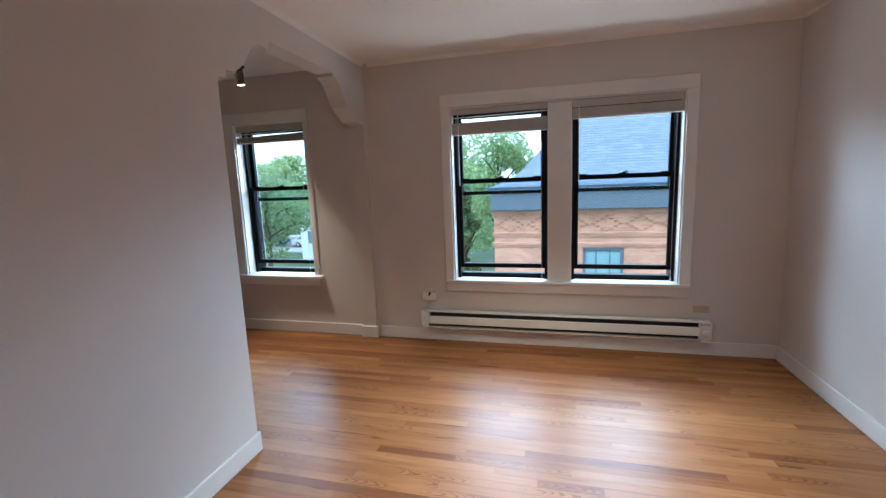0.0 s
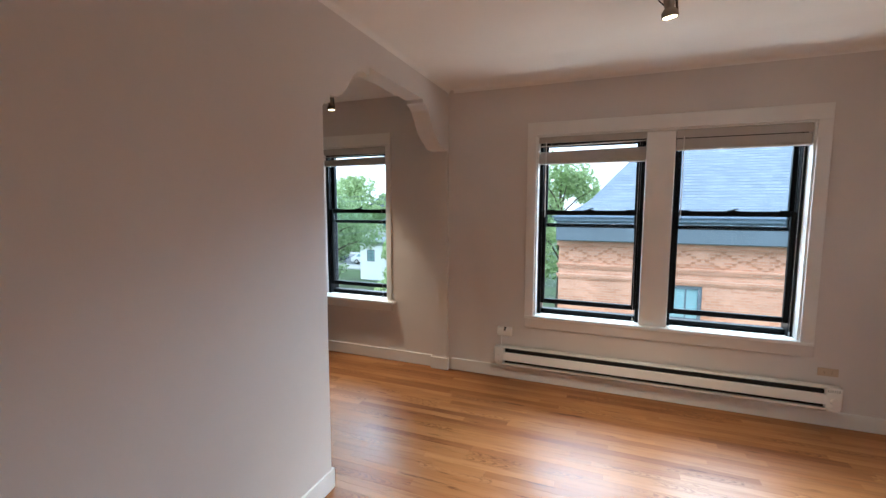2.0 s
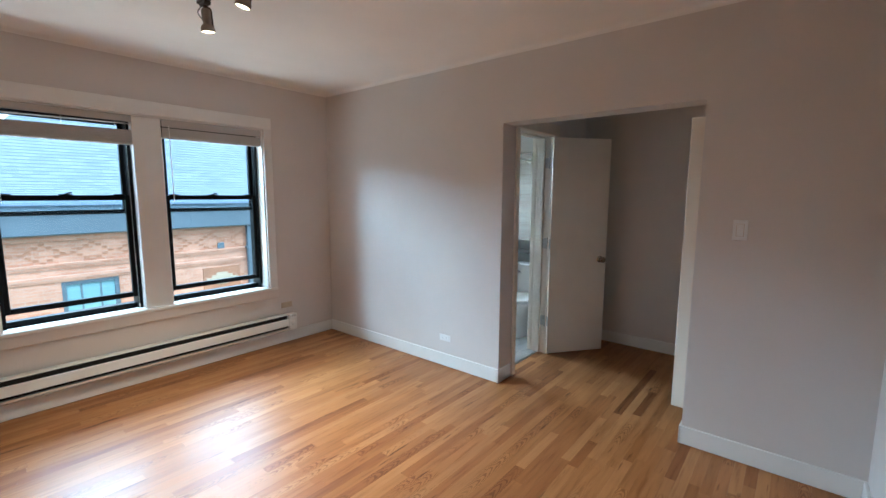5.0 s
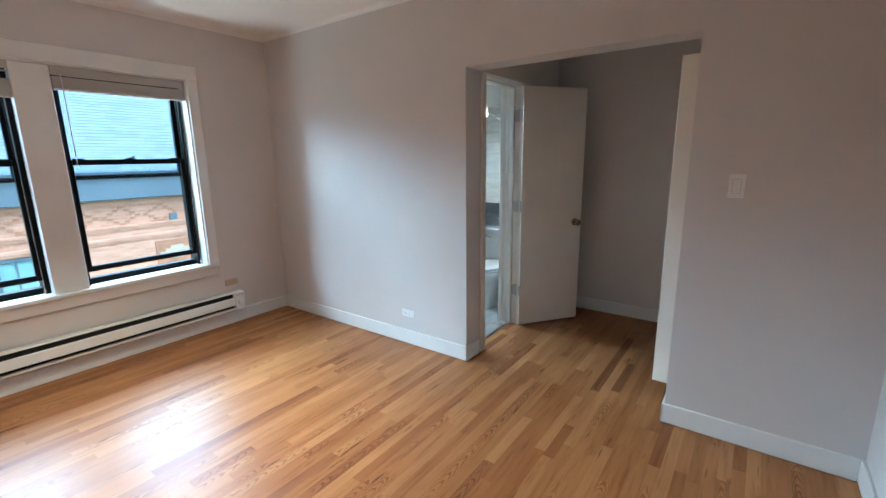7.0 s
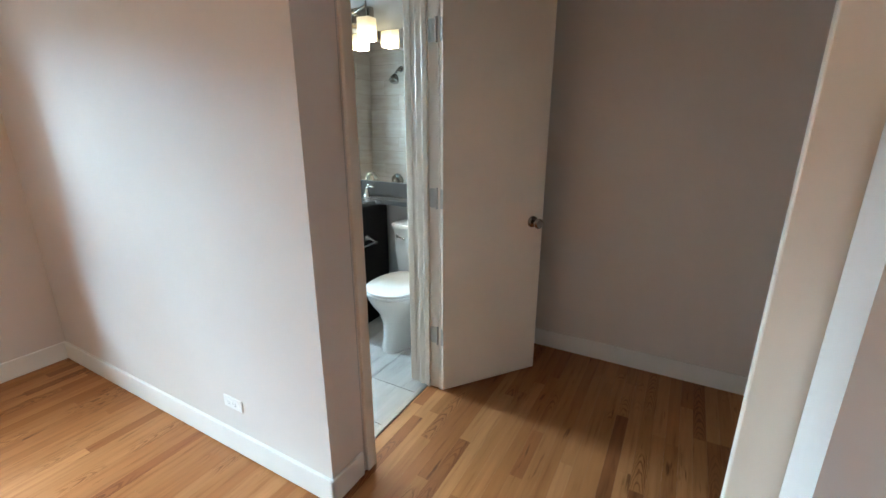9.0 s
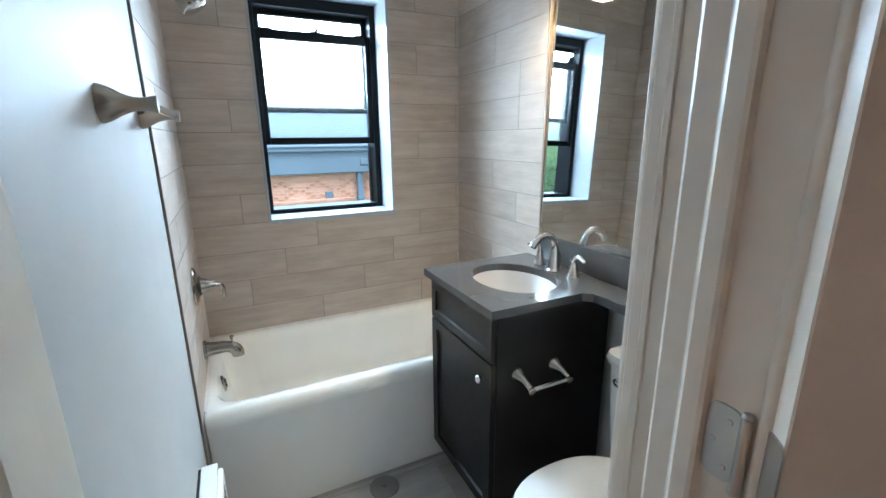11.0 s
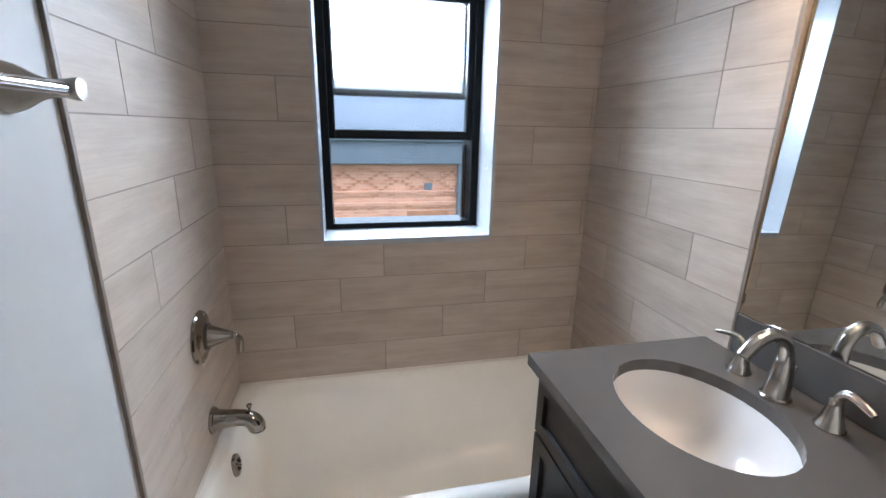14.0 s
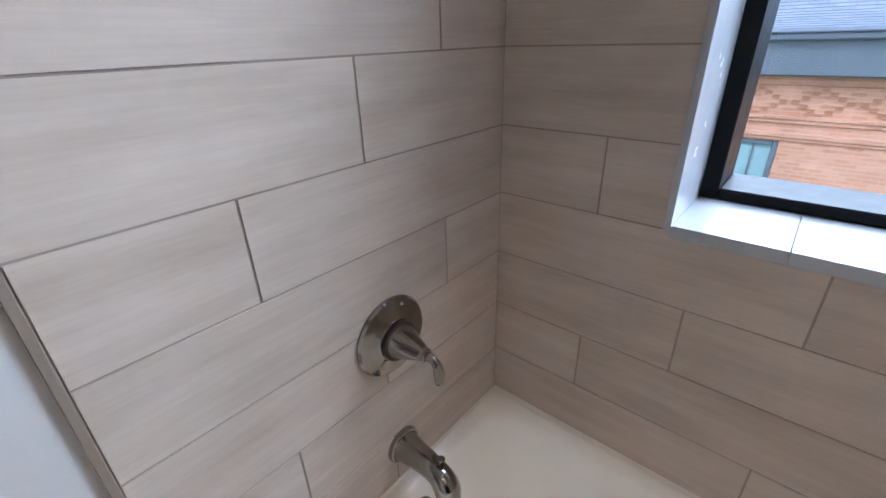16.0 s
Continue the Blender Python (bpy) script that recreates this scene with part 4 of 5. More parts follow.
part("flange", lathe([(0.032, 0), (0.031, 0.004), (0.022, 0.012), (0.011, 0.015)], (W0, HY_, HZ_), (1, 0, 0), 24), DARKNICKEL, sh, smooth=35)
part("arm", tube(smooth_path([(W0, HY_, HZ_), (W0 + 0.035, HY_, HZ_ - 0.002), (W0 + 0.066, HY_, HZ_ - 0.022), (W0 + 0.092, HY_, HZ_ - 0.055)]), 0.0102, 14), DARKNICKEL, sh, smooth=50)
d = Vector((0.52, -0.10, -0.80)).normalized()
at_head = Vector((W0 + 0.093, HY_, HZ_ - 0.058))
part("swivel", lathe([(0.0, -0.006), (0.013, -0.006), (0.0145, 0.002), (0.013, 0.014), (0, 0.014)], at_head, d, 20), CHROME, sh, "bright swivel nut", 35)
hb = part("head", lathe([(0.0, 0.010), (0.014, 0.010), (0.024, 0.018), (0.034, 0.034), (0.042, 0.056), (0.0475, 0.076), (0.0485, 0.082), (0.045, 0.088), (0, 0.088)], at_head, d, 30), DARKNICKEL, sh, smooth=35)
sf_ = part("spray_face", lathe([(0.0435, 0.0878), (0.041, 0.093), (0.024, 0.0965), (0, 0.097)], at_head, d, 28), CHROME, hb, "chrome spray face", 30)

ROD = paint("rod_enamel", (0.70, 0.665, 0.62), 0.28, 0.05, 60, 0.04, 6.0)
rd = thing("shower_rod", "satin white metal shower curtain rod between the walls", "shower rod", (0.89, -0.87, 2.105))
part("rod", tube([(W0, -0.880, 2.103), (BE - 0.001, -0.850, 2.136)], 0.0112, 18), ROD, rd, smooth=50)
for x, s, y, z in ((W0, 1, -0.880, 2.103), (BE - 0.001, -1, -0.850, 2.136)):
    k = 1.25 if s > 0 else 1.0
    part("rod_flange", lathe([(0.030 * k, 0), (0.030 * k, 0.006), (0.024 * k, 0.010), (0.021 * k, 0.022), (0.017, 0.026), (0.016, 0.036), (0.0135, 0.040), (0.0112, 0.044)], (x, y, z), (s, 0, 0), 26), ROD, rd, "stepped end flange", 30)

tb = thing("towel_bar", "brushed nickel towel bar on the painted wall", "towel bar", (W0, -1.27, 1.497))
for y in (-1.475, -1.062):
    pts = smooth_path([(W0 - 0.006, y, 1.497), (W0 + 0.010, y, 1.497), (W0 + 0.030, y, 1.497), (W0 + 0.052, y, 1.497), (W0 + 0.068, y, 1.497), (W0 + 0.082, y, 1.497)], 4)
    prof = [0.0340, 0.0335, 0.0325, 0.031, 0.029, 0.0265, 0.0235, 0.0205, 0.0178, 0.0155, 0.0138, 0.0126, 0.012, 0.0119, 0.0122, 0.0128, 0.0136, 0.0145, 0.0152, 0.0154, 0.0148]
    part("post", tube(pts, prof, 22), BRUSHED, tb, smooth=50)
part("bar", tube([(W0 + 0.070, -1.485, 1.496), (W0 + 0.070, -1.046, 1.496)], 0.0082, 16), CHROME, tb, "polished bar", 50)

# window in the tiled wall
win = thing("window_3", "black double-hung bathroom window with obscure upper glass", "window", (0.855, 0.0, 1.04), kind="structure")
x0, x1, z0, z1 = W3
b = bmesh.new()
box(x0 - 0.001, x0 + 0.010, BN - 0.002, 0.0, z0, z1, 0, 1, b)
box(x1 - 0.010, x1 + 0.001, BN - 0.002, 0.0, z0, z1, 0, 1, b)
box(x0 + 0.010, x1 - 0.010, BN - 0.002, 0.128, z1 - 0.010, z1 + 0.001, 0, 1, b)
part("reveal", b, SILLTILE, win, "white tiled reveal")
for a, c in ((x0 + 0.010, 0.700), (0.7015, 0.985), (0.9865, x1 - 0.010)):
    part("sill_tile", box(a, c, BN - 0.003, 0.10, z0 - 0.012, z0 + 0.010, 0.001), SILLTILE, win)
b = bmesh.new()
Y = 0.02
box(x0, x0 + 0.040, Y - 0.03, 0.132, z0 + 0.01, z1 - 0.01, 0.003, 1, b)
box(x1 - 0.040, x1, Y - 0.03, 0.132, z0 + 0.01, z1 - 0.01, 0.003, 1, b)
box(x0 + 0.040, x1 - 0.040, Y - 0.03, Y + 0.10, z1 - 0.060, z1 - 0.01, 0.003, 1, b)
box(x0 + 0.040, x1 - 0.040, Y - 0.03, Y + 0.10, z0 + 0.01, z0 + 0.032, 0.003, 1, b)
for x in (x1 - 0.058, x1 - 0.050):
    box(x, x + 0.004, Y + 0.035, Y + 0.06, z0 + 0.03, 1.39, 0, 1, b)
part("window_frame", b, BLACKFRAME, win, "black painted frame with side tracks")
low = sash("raised_sash", x0 + 0.022, x1 - 0.022, Y, 1.408, 1.962, win, 0.042, 0.045, 0.036, OBSCURE)
sash("upper_sash", x0 + 0.034, x1 - 0.034, Y + 0.055, 1.572, z1 - 0.045, win, 0.034, 0.04, 0.028, OBSCURE)
glass_pane("storm_pane", x0 + 0.04, x1 - 0.04, Y + 0.085, z0 + 0.03, 1.60, win)
cx = 0.86
b = box(cx - 0.03, cx + 0.03, Y - 0.012, Y + 0.012, 1.9618, 1.968, 0.002)
tube([(cx, Y, 1.966), (cx + 0.012, Y - 0.004, 1.985)], 0.006, 8, b)
part("sash_lock", b, BLACKFRAME, low)
for x in (x0 + 0.06, x1 - 0.12):
    part("tilt_latch", box(x, x + 0.06, Y - 0.014, Y + 0.014, 1.9617, 1.969, 0.003), BLACKFRAME, low)

# vanity, counter, basin, faucet
VX, VN, VS, CT = 1.075, -0.905, -1.375, 0.912
vn = thing("vanity_cabinet", "espresso shaker vanity cabinet with one drawer and door", "cabinet", (1.33, -1.14, 0.0))
part("side_panel", box(VX + 0.021, BE, VS, VS + 0.018, 0.10, CT - 0.032, 0.001), ESPRESSO, vn)
part("side_panel", box(VX + 0.021, BE, VN - 0.018, VN, 0.10, CT - 0.032, 0.001), ESPRESSO, vn)
part("bottom_panel", box(VX + 0.021, BE, VS + 0.018, VN - 0.018, 0.10, 0.118), ESPRESSO, vn)
part("back_panel", box(BE - 0.012, BE - 0.001, VS + 0.018, VN - 0.018, 0.118, CT - 0.032), ESPRESSO, vn)
part("face_frame", box(VX + 0.0205, VX + 0.04, VS + 0.018, VN - 0.018, CT - 0.08, CT - 0.032), ESPRESSO, vn)
part("toe_kick", box(VX + 0.075, BE, VS + 0.002, VN - 0.002, 0.002, 0.10, 0.001), ESPRESSO, vn, "recessed dark toe kick")
part("toe_trim", box(VX + 0.0735, VX + 0.0752, VS + 0.002, VS + 0.006, 0.002, 0.09), CHROME, vn)


def shaker(name, y0, y1, z0, z1):
    b = box(VX, VX + 0.020, y0, y1, z0, z1)
    b.faces.ensure_lookup_table()
    front = min(b.faces, key=lambda f: f.calc_center_median().x)
    bmesh.ops.inset_individual(b, faces=[front], thickness=min(0.058, (z1 - z0) * 0.3))
    bmesh.ops.inset_individual(b, faces=[front], thickness=0.003)
    for v in front.verts:
        v.co.x += 0.010
    ob = part(name, b, ESPRESSO, vn)
    return ob


shaker("drawer", VS + 0.004, VN - 0.004, 0.715, 0.868)
dr = shaker("cabinet_door", VS + 0.004, VN - 0.004, 0.112, 0.706)
part("knob", lathe([(0.007, 0), (0.006, 0.012), (0.013, 0.018), (0.0145, 0.024), (0.012, 0.029), (0, 0.031)], (VX, VS + 0.045, 0.645), (-1, 0, 0), 20), CHROME, dr, "chrome knob", 35)

ct = thing("countertop", "dark grey quartz countertop with a banjo ledge", "countertop", (1.4, -1.3, CT))
b = bmesh.new()
outline = [(1.058, -0.872), (BE, -0.872), (BE, -0.952), (VE, -0.952), (VE, BS + 0.002), (1.452, BS + 0.002), (1.452, -1.425), (1.425, -1.398), (1.058, -1.398)]
SC = (1.318, -1.140)
hole = [(SC[0] + 0.152 * math.cos(radians(a)), SC[1] + 0.190 * math.sin(radians(a))) for a in range(0, 360, 9)]
edges = []
for ring in (outline, hole):
    vs = [b.verts.new((p[0], p[1], CT)) for p in ring]
    edges += [b.edges.new((vs[i], vs[(i + 1) % len(vs)])) for i in range(len(vs))]
bmesh.ops.triangle_fill(b, edges=edges, use_beauty=True)
faces = list(b.faces)
ext = bmesh.ops.extrude_face_region(b, geom=faces)
for v in (g for g in ext["geom"] if isinstance(g, bmesh.types.BMVert)):
    v.co.z -= 0.030
part("slab", b, QUARTZ, ct)
part("backsplash", box(BE - 0.003, VE - 0.0005, BS + 0.003, -0.954, CT + 0.0005, CT + 0.106, 0.002), QUARTZ, ct, "grey quartz backsplash")
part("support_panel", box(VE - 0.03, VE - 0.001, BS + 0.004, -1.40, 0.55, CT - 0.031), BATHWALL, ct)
sk = thing("sink_basin", "oval white undermount sink basin", "sink", (SC[0], SC[1], 0.75))


def oval(rx, ry, z, n=40):
    return [(SC[0] + rx * math.cos(2 * math.pi * i / n), SC[1] + ry * math.sin(2 * math.pi * i / n), z) for i in range(n)]


part("bowl", loft([oval(0.175, 0.212, CT - 0.048), oval(0.175, 0.212, CT - 0.0305), oval(0.153, 0.191, CT - 0.0305), oval(0.149, 0.187, CT - 0.040), oval(0.140, 0.178, CT - 0.08), oval(0.118, 0.155, CT - 0.125), oval(0.075, 0.10, CT - 0.152), oval(0.020, 0.02, CT - 0.160), oval(0.018, 0.018, CT - 0.172), oval(0.09, 0.12, CT - 0.165), oval(0.135, 0.17, CT - 0.13), oval(0.16, 0.197, CT - 0.08), oval(0.165, 0.20, CT - 0.048)]), BASIN, sk, smooth=60)
part("drain", lathe([(0.021, 0), (0.021, 0.003), (0.012, 0.004), (0, 0.003)], (SC[0], SC[1], CT - 0.161), n=20), NICKEL, sk, "nickel drain")
part("overflow_hole", lathe([(0.011, 0), (0.0105, 0.002), (0.006, 0.002), (0.006, -0.004), (0, -0.004)], (SC[0] - 0.137, SC[1], CT - 0.082), (1, 0, 0.35), 16), NICKEL, sk)

fa = thing("faucet", "brushed nickel widespread faucet with two levers", "faucet", (1.508, -1.145, CT))
fx = 1.508
pts = smooth_path([(fx, -1.145, CT), (fx + 0.002, -1.145, CT + 0.05), (fx + 0.002, -1.145, CT + 0.095), (fx - 0.012, -1.145, CT + 0.133), (fx - 0.045, -1.145, CT + 0.150), (fx - 0.082, -1.145, CT + 0.138), (fx - 0.110, -1.145, CT + 0.108)], 6)
rad = [0.027 - 0.0125 * min(1.0, i / 14) for i in range(len(pts))]
part("spout", tube(pts, rad, 20), NICKEL, fa, smooth=50)
part("spout_base", lathe([(0.030, 0.0005), (0.030, 0.004), (0.0265, 0.008)], (fx, -1.145, CT), n=24), NICKEL, fa, smooth=30)
for y, s in ((-1.043, 1), (-1.247, -1)):
    b = lathe([(0.026, 0.0005), (0.026, 0.004), (0.023, 0.008), (0.018, 0.025), (0.0125, 0.048), (0.0115, 0.058), (0.012, 0.062), (0.0, 0.064)], (fx + 0.012, y, CT), n=22)
    tube(smooth_path([(fx + 0.012, y, CT + 0.050), (fx + 0.012, y + 0.002 * s, CT + 0.070), (fx + 0.010, y + 0.018 * s, CT + 0.082), (fx + 0.004, y + 0.045 * s, CT + 0.080), (fx - 0.002, y + 0.068 * s, CT + 0.074)], 5), [0.010] * 8 + [0.009] * 5 + [0.008] * 4 + [0.0075, 0.007, 0.0065, 0.0055], 12, b, 0.75)
    part("handle", b, NICKEL, fa, smooth=45)
part("lift_rod", lathe([(0.003, 0), (0.003, 0.06), (0.005, 0.064), (0.005, 0.07), (0, 0.072)], (fx + 0.035, -1.145, CT), n=10), NICKEL, fa)

tp = thing("toilet_paper_holder", "brushed nickel two-post toilet paper holder, empty", "paper holder", (1.26, VS, 0.64))
for x in (1.178, 1.335):
    part("post", tube(smooth_path([(x, VS + 0.002, 0.655), (x, VS - 0.012, 0.654), (x + 0.004, VS - 0.04, 0.646), (x + 0.006, VS - 0.068, 0.632), (x + 0.006, VS - 0.080, 0.628)], 4),
         [0.027, 0.0265, 0.026, 0.024, 0.021, 0.018, 0.0155, 0.0138, 0.0128, 0.0122, 0.012, 0.0122, 0.0126, 0.013, 0.0134, 0.0134, 0.012], 20), NICKEL, tp, smooth=50)
part("roller", tube([(1.184, VS - 0.070, 0.631), (1.341, VS - 0.070, 0.631)], 0.0095, 16), CHROME, tp, "spring roller", 50)

mr = thing("mirror", "frameless wall mirror with polished edges above the backsplash", "mirror", (BE, -1.5, 1.5))
MX = 1.594
lean = Matrix.Translation((MX, -0.962, 1.5)) @ Matrix.Rotation(radians(0.4), 4, "Z") @ Matrix.Rotation(radians(1.2), 4, "Y") @ Matrix.Translation((-MX, 0.962, -1.5))
part("glass_edge", turned(box(MX + 0.002, MX + 0.010, BS + 0.004, -0.962, CT + 0.1075, 2.026, 0.001), lean), SILLTILE, mr)
part("silvered_face", turned(box(MX, MX + 0.0017, BS + 0.005, -0.9635, CT + 0.109, 2.0245), lean), MIRROR, mr, "clear mirror face")
part("edge_trim", turned(box(MX - 0.0010, MX + 0.010, -0.9618, -0.9604, CT + 0.1075, 2.026), lean), metal("brass_edge", (0.78, 0.66, 0.45), 0.3), mr)

sc = thing("vanity_light", "two-light nickel vanity lamp with frosted glass cubes, lit", "wall lamp", (BE, -1.22, 2.10))
part("back_plate", box(BE - 0.014, VE, -1.305, -1.135, 2.055, 2.175, 0.004), NICKEL, sc)
part("inner_plate", box(BE - 0.022, BE - 0.013, -1.285, -1.155, 2.073, 2.157, 0.003), NICKEL, sc)
part("arm", tube(smooth_path([(1.480, -1.09, 2.155), (1.490, -1.15, 2.140), (1.50, -1.22, 2.128), (1.490, -1.29, 2.140), (1.480, -1.35, 2.155)], 5), 0.0085, 10), NICKEL, sc, smooth=50)
part("stub", tube([(1.50, -1.22, 2.128), (BE - 0.02, -1.22, 2.118)], 0.009, 10), NICKEL, sc)
for y in (-1.09, -1.35):
    part("post", tube([(1.480, y, 2.085), (1.480, y, 2.180)], 0.0065, 10), NICKEL, sc)
    b = box(1.480 - 0.047, 1.480 + 0.047, y - 0.047, y + 0.047, 1.945, 2.085, 0.010, 3)
    bmesh.ops.delete(b, geom=[f for f in b.faces if f.normal.z < -0.9], context="FACES")
    part("glass_shade", b, SHADE, sc, "glowing frosted glass cube shade", 40)
    lamp("vanity_bulb", "POINT", (1.480, y, 1.992), (1.480, y, 1.0), 5.2, WARM, 0.02)

# toilet
TY = -1.745
to = thing("toilet", "white ceramic toilet with the lid closed", "toilet", (1.3, TY, 0.0))


def egg(x0, x1, w, z, n=36, sq=2.3):
    cx, rx = (x0 + x1) / 2, (x1 - x0) / 2
    out = []
    for i in range(n):
        a = 2 * math.pi * i / n
        c, s = math.cos(a), math.sin(a)
        out.append((cx + rx * math.copysign(abs(c) ** (2 / sq), c), TY + w * math.copysign(abs(s) ** (2 / sq), s), z))
    return out


part("bowl", loft([egg(1.025, 1.50, 0.100, 0.002), egg(1.027, 1.50, 0.098, 0.03), egg(1.040, 1.49, 0.088, 0.10), egg(1.045, 1.49, 0.090, 0.20), egg(1.020, 1.48, 0.118, 0.27), egg(0.980, 1.46, 0.160, 0.33), egg(0.960, 1.45, 0.178, 0.375), egg(0.957, 1.45, 0.180, 0.395), egg(0.975, 1.44, 0.16, 0.397)], cap0=True, cap1=True), PORCELAIN, to, smooth=60)
part("seat", loft([egg(0.955, 1.40, 0.180, 0.398), egg(0.949, 1.40, 0.185, 0.404), egg(0.949, 1.40, 0.185, 0.414), egg(0.955, 1.40, 0.180, 0.419)], cap0=True, cap1=True), SEAT, to, smooth=50)
part("lid", loft([egg(0.955, 1.41, 0.180, 0.4205), egg(0.948, 1.41, 0.186, 0.426), egg(0.951, 1.41, 0.184, 0.436), egg(0.975, 1.40, 0.168, 0.443), egg(1.055, 1.34, 0.10, 0.446)], cap0=True, cap1=True), SEAT, to, smooth=50)
part("tank", loft([rounded(1.415, BE - 0.035, TY - 0.175, TY + 0.175, 0.03, 0.395), rounded(1.405, BE - 0.034, TY - 0.19, TY + 0.19, 0.035, 0.55), rounded(1.400, BE - 0.032, TY - 0.20, TY + 0.20, 0.035, 0.735)], cap0=True, cap1=True), PORCELAIN, to, smooth=50)
part("tank_lid", loft([rounded(1.392, BE - 0.032, TY - 0.208, TY + 0.208, 0.036, 0.736), rounded(1.388, BE - 0.031, TY - 0.211, TY + 0.211, 0.038, 0.752), rounded(1.394, BE - 0.032, TY - 0.205, TY + 0.205, 0.036, 0.768)], cap0=True, cap1=True), PORCELAIN, to, smooth=40)
b = lathe([(0.014, 0), (0.013, 0.010), (0, 0.012)], (1.401, TY + 0.145, 0.685), (-1, 0, 0), 14)
tube([(1.388, TY + 0.145, 0.685), (1.385, TY + 0.12, 0.683), (1.380, TY + 0.075, 0.672)], [0.006, 0.006, 0.008], 10, b)
part("flush_lever", b, CHROME, to, "chrome flush lever", 40)

# floor drain cover and the low wall heater
dc = thing("drain_cover", "round brushed steel cleanout cover in the floor", "drain cover", (0.815, -0.965, 0.0))
part("disc", lathe([(0.062, 0.0), (0.062, 0.004), (0.058, 0.006), (0.012, 0.0068), (0.010, 0.0045), (0, 0.0045)], (0.815, -0.965, 0.0015), n=36), DRAINSTEEL, dc, smooth=30)
part("screw", lathe([(0.007, 0), (0.006, 0.002), (0, 0.002)], (0.815, -0.965, 0.005), n=12), DARKNICKEL, dc)
hw = thing("wall_heater", "slim white wall heater box on the painted wall", "heater", (0.225, -1.42, 0.12))
part("back_plate", box(BW - 0.006, BW + 0.002, -1.712, -1.134, 0.122, 0.468), DARK, hw)
part("body", box(BW + 0.002, BW + 0.046, -1.715, -1.131, 0.118, 0.473, 0.002, 1), WHITEMETAL, hw, smooth=40)
fp = part("front_plate", box(BW + 0.0462, BW + 0.060, -1.705, -1.141, 0.118, 0.458, 0.003, 2), WHITEMETAL, hw, smooth=40)
for k in range(6):
    part("slot", box(BW + 0.0595, BW + 0.0608, -1.665, -1.181, 0.32 + 0.020 * k, 0.328 + 0.020 * k), DARK, fp)

# tile trim at the ends of the tiled walls
for y, x0, x1, z0 in ((-0.950, BW - 0.012, BW + 0.0015, 0.0), (-0.953, BE - 0.0015, VE - 0.001, CT + 0.1075)):
    solid("trim_tile_edge", box(x0, x1, y - 0.004, y + 0.006, z0, H, 0.001), paint("edge_caulk", (0.20, 0.16, 0.125), 0.5, 0.15, 80, 0.1), "thin brown edge strip of the tiling", "trim", "structure")


# ---- tiles: one object each, children of their walls ----
CACHE = {}


def tile_mesh(name, w, h, t, mat):
    key = (name, round(w, 3), round(h, 3))
    if key not in CACHE:
        b = box(0, w, 0, h, 0, t)
        for v in b.verts:
            if v.co.z > t / 2:
                v.co.x += 0.0008 if v.co.x < w / 2 else -0.0008
                v.co.y += 0.0008 if v.co.y < h / 2 else -0.0008
        me = bpy.data.meshes.new(name)
        b.to_mesh(me)
        b.free()
        me.materials.append(mat)
        CACHE[key] = me
    return CACHE[key]


def minus(rect, hole):
    """A rectangle without a hole, as rectangles."""
    u0, u1, v0, v1 = rect
    a, b, c, d = hole
    if a >= u1 or b <= u0 or c >= v1 or d <= v0:
        return [rect]
    out = []
    if a > u0:
        out.append((u0, a, v0, v1))
    if b < u1:
        out.append((b, u1, v0, v1))
    m0, m1 = max(u0, a), min(u1, b)
    if c > v0:
        out.append((m0, m1, v0, c))
    if d < v1:
        out.append((m0, m1, d, v1))
    return out


ROWS = [0.486, 0.623, 0.760, 0.899, 1.040, 1.182, 1.325, 1.468, 1.611, 1.760, 1.911, 2.062, 2.208, 2.354, 2.496, H]
LEN, JOINT, BED = 0.578, 0.0011, 0.0008


def lay_wall(parent, place, u0, u1, first, hole=None):
    """Lay rows of tile between u0 and u1; first gives a joint for each row."""
    for k in range(15):
        z0, z1 = ROWS[k], ROWS[k + 1]
        u = first[k % len(first)]
        while u > u0:
            u -= LEN
        while u < u1:
            for r in minus((max(u, u0), min(u + LEN, u1), z0, z1), hole or (9, 9, 9, 9)):
                w, h = r[1] - r[0] - 2 * JOINT, r[3] - r[2] - 2 * BED
                if w > 0.01 and h > 0.01:
                    ob = new("tile", tile_mesh("wall_tile", w, h, 0.008, TILE))
                    ob.matrix_basis = place(r[0] + JOINT, r[2] + BED)
                    ob.parent = parent
            u += LEN


A, B, C = 0.755, 0.412, 0.588
N_ROWS = [A, B, C, A, B, C, A, B, C, A, B, A, C, B, A]
lay_wall(bpy.data.objects["wall_north_bath"], lambda u, z: pose(u, BN + 0.0095, z, 90, 0, 0), BW - 0.005, BE + 0.005, N_ROWS, W3)
west = tagged(link_mesh("wall_tiled_west", box(BW - 0.012, BW - 0.0010, -0.946, BN + 0.008, 0.0, H), GROUT), "beige wood-look tiled shower wall with brown joints", "wall", kind="structure")
WA, WB, WC = -0.548, -0.740, -0.372
W_ROWS = [WA, WB, WA, WC, WB, WA, WC, WB, WA, WC, WB, WA, WB, WC, WA]
lay_wall(west, lambda u, z: pose(BW - 0.0075, u, z, 90, 0, 90), -0.944, BN, W_ROWS)
east = tagged(link_mesh("wall_tiled_east", box(BE + 0.0010, VE + 0.0005, -0.949, BN + 0.008, 0.0, H), GROUT), "beige wood-look tiled wall beside the tub", "wall", kind="structure")


def east_place(u, z):
    return pose(BE + 0.0075, -u, z, 90, 0, -90)


EA, EB, EC = 0.560, 0.768, 0.372
E_ROWS = [EC, EB, EA, EC, EB, EA, EC, EB, EB, EA, EC, EB, EA, EC, EB]
lay_wall(east, east_place, -BN, 0.947, E_ROWS)

# floor tiles
FT = 0.305
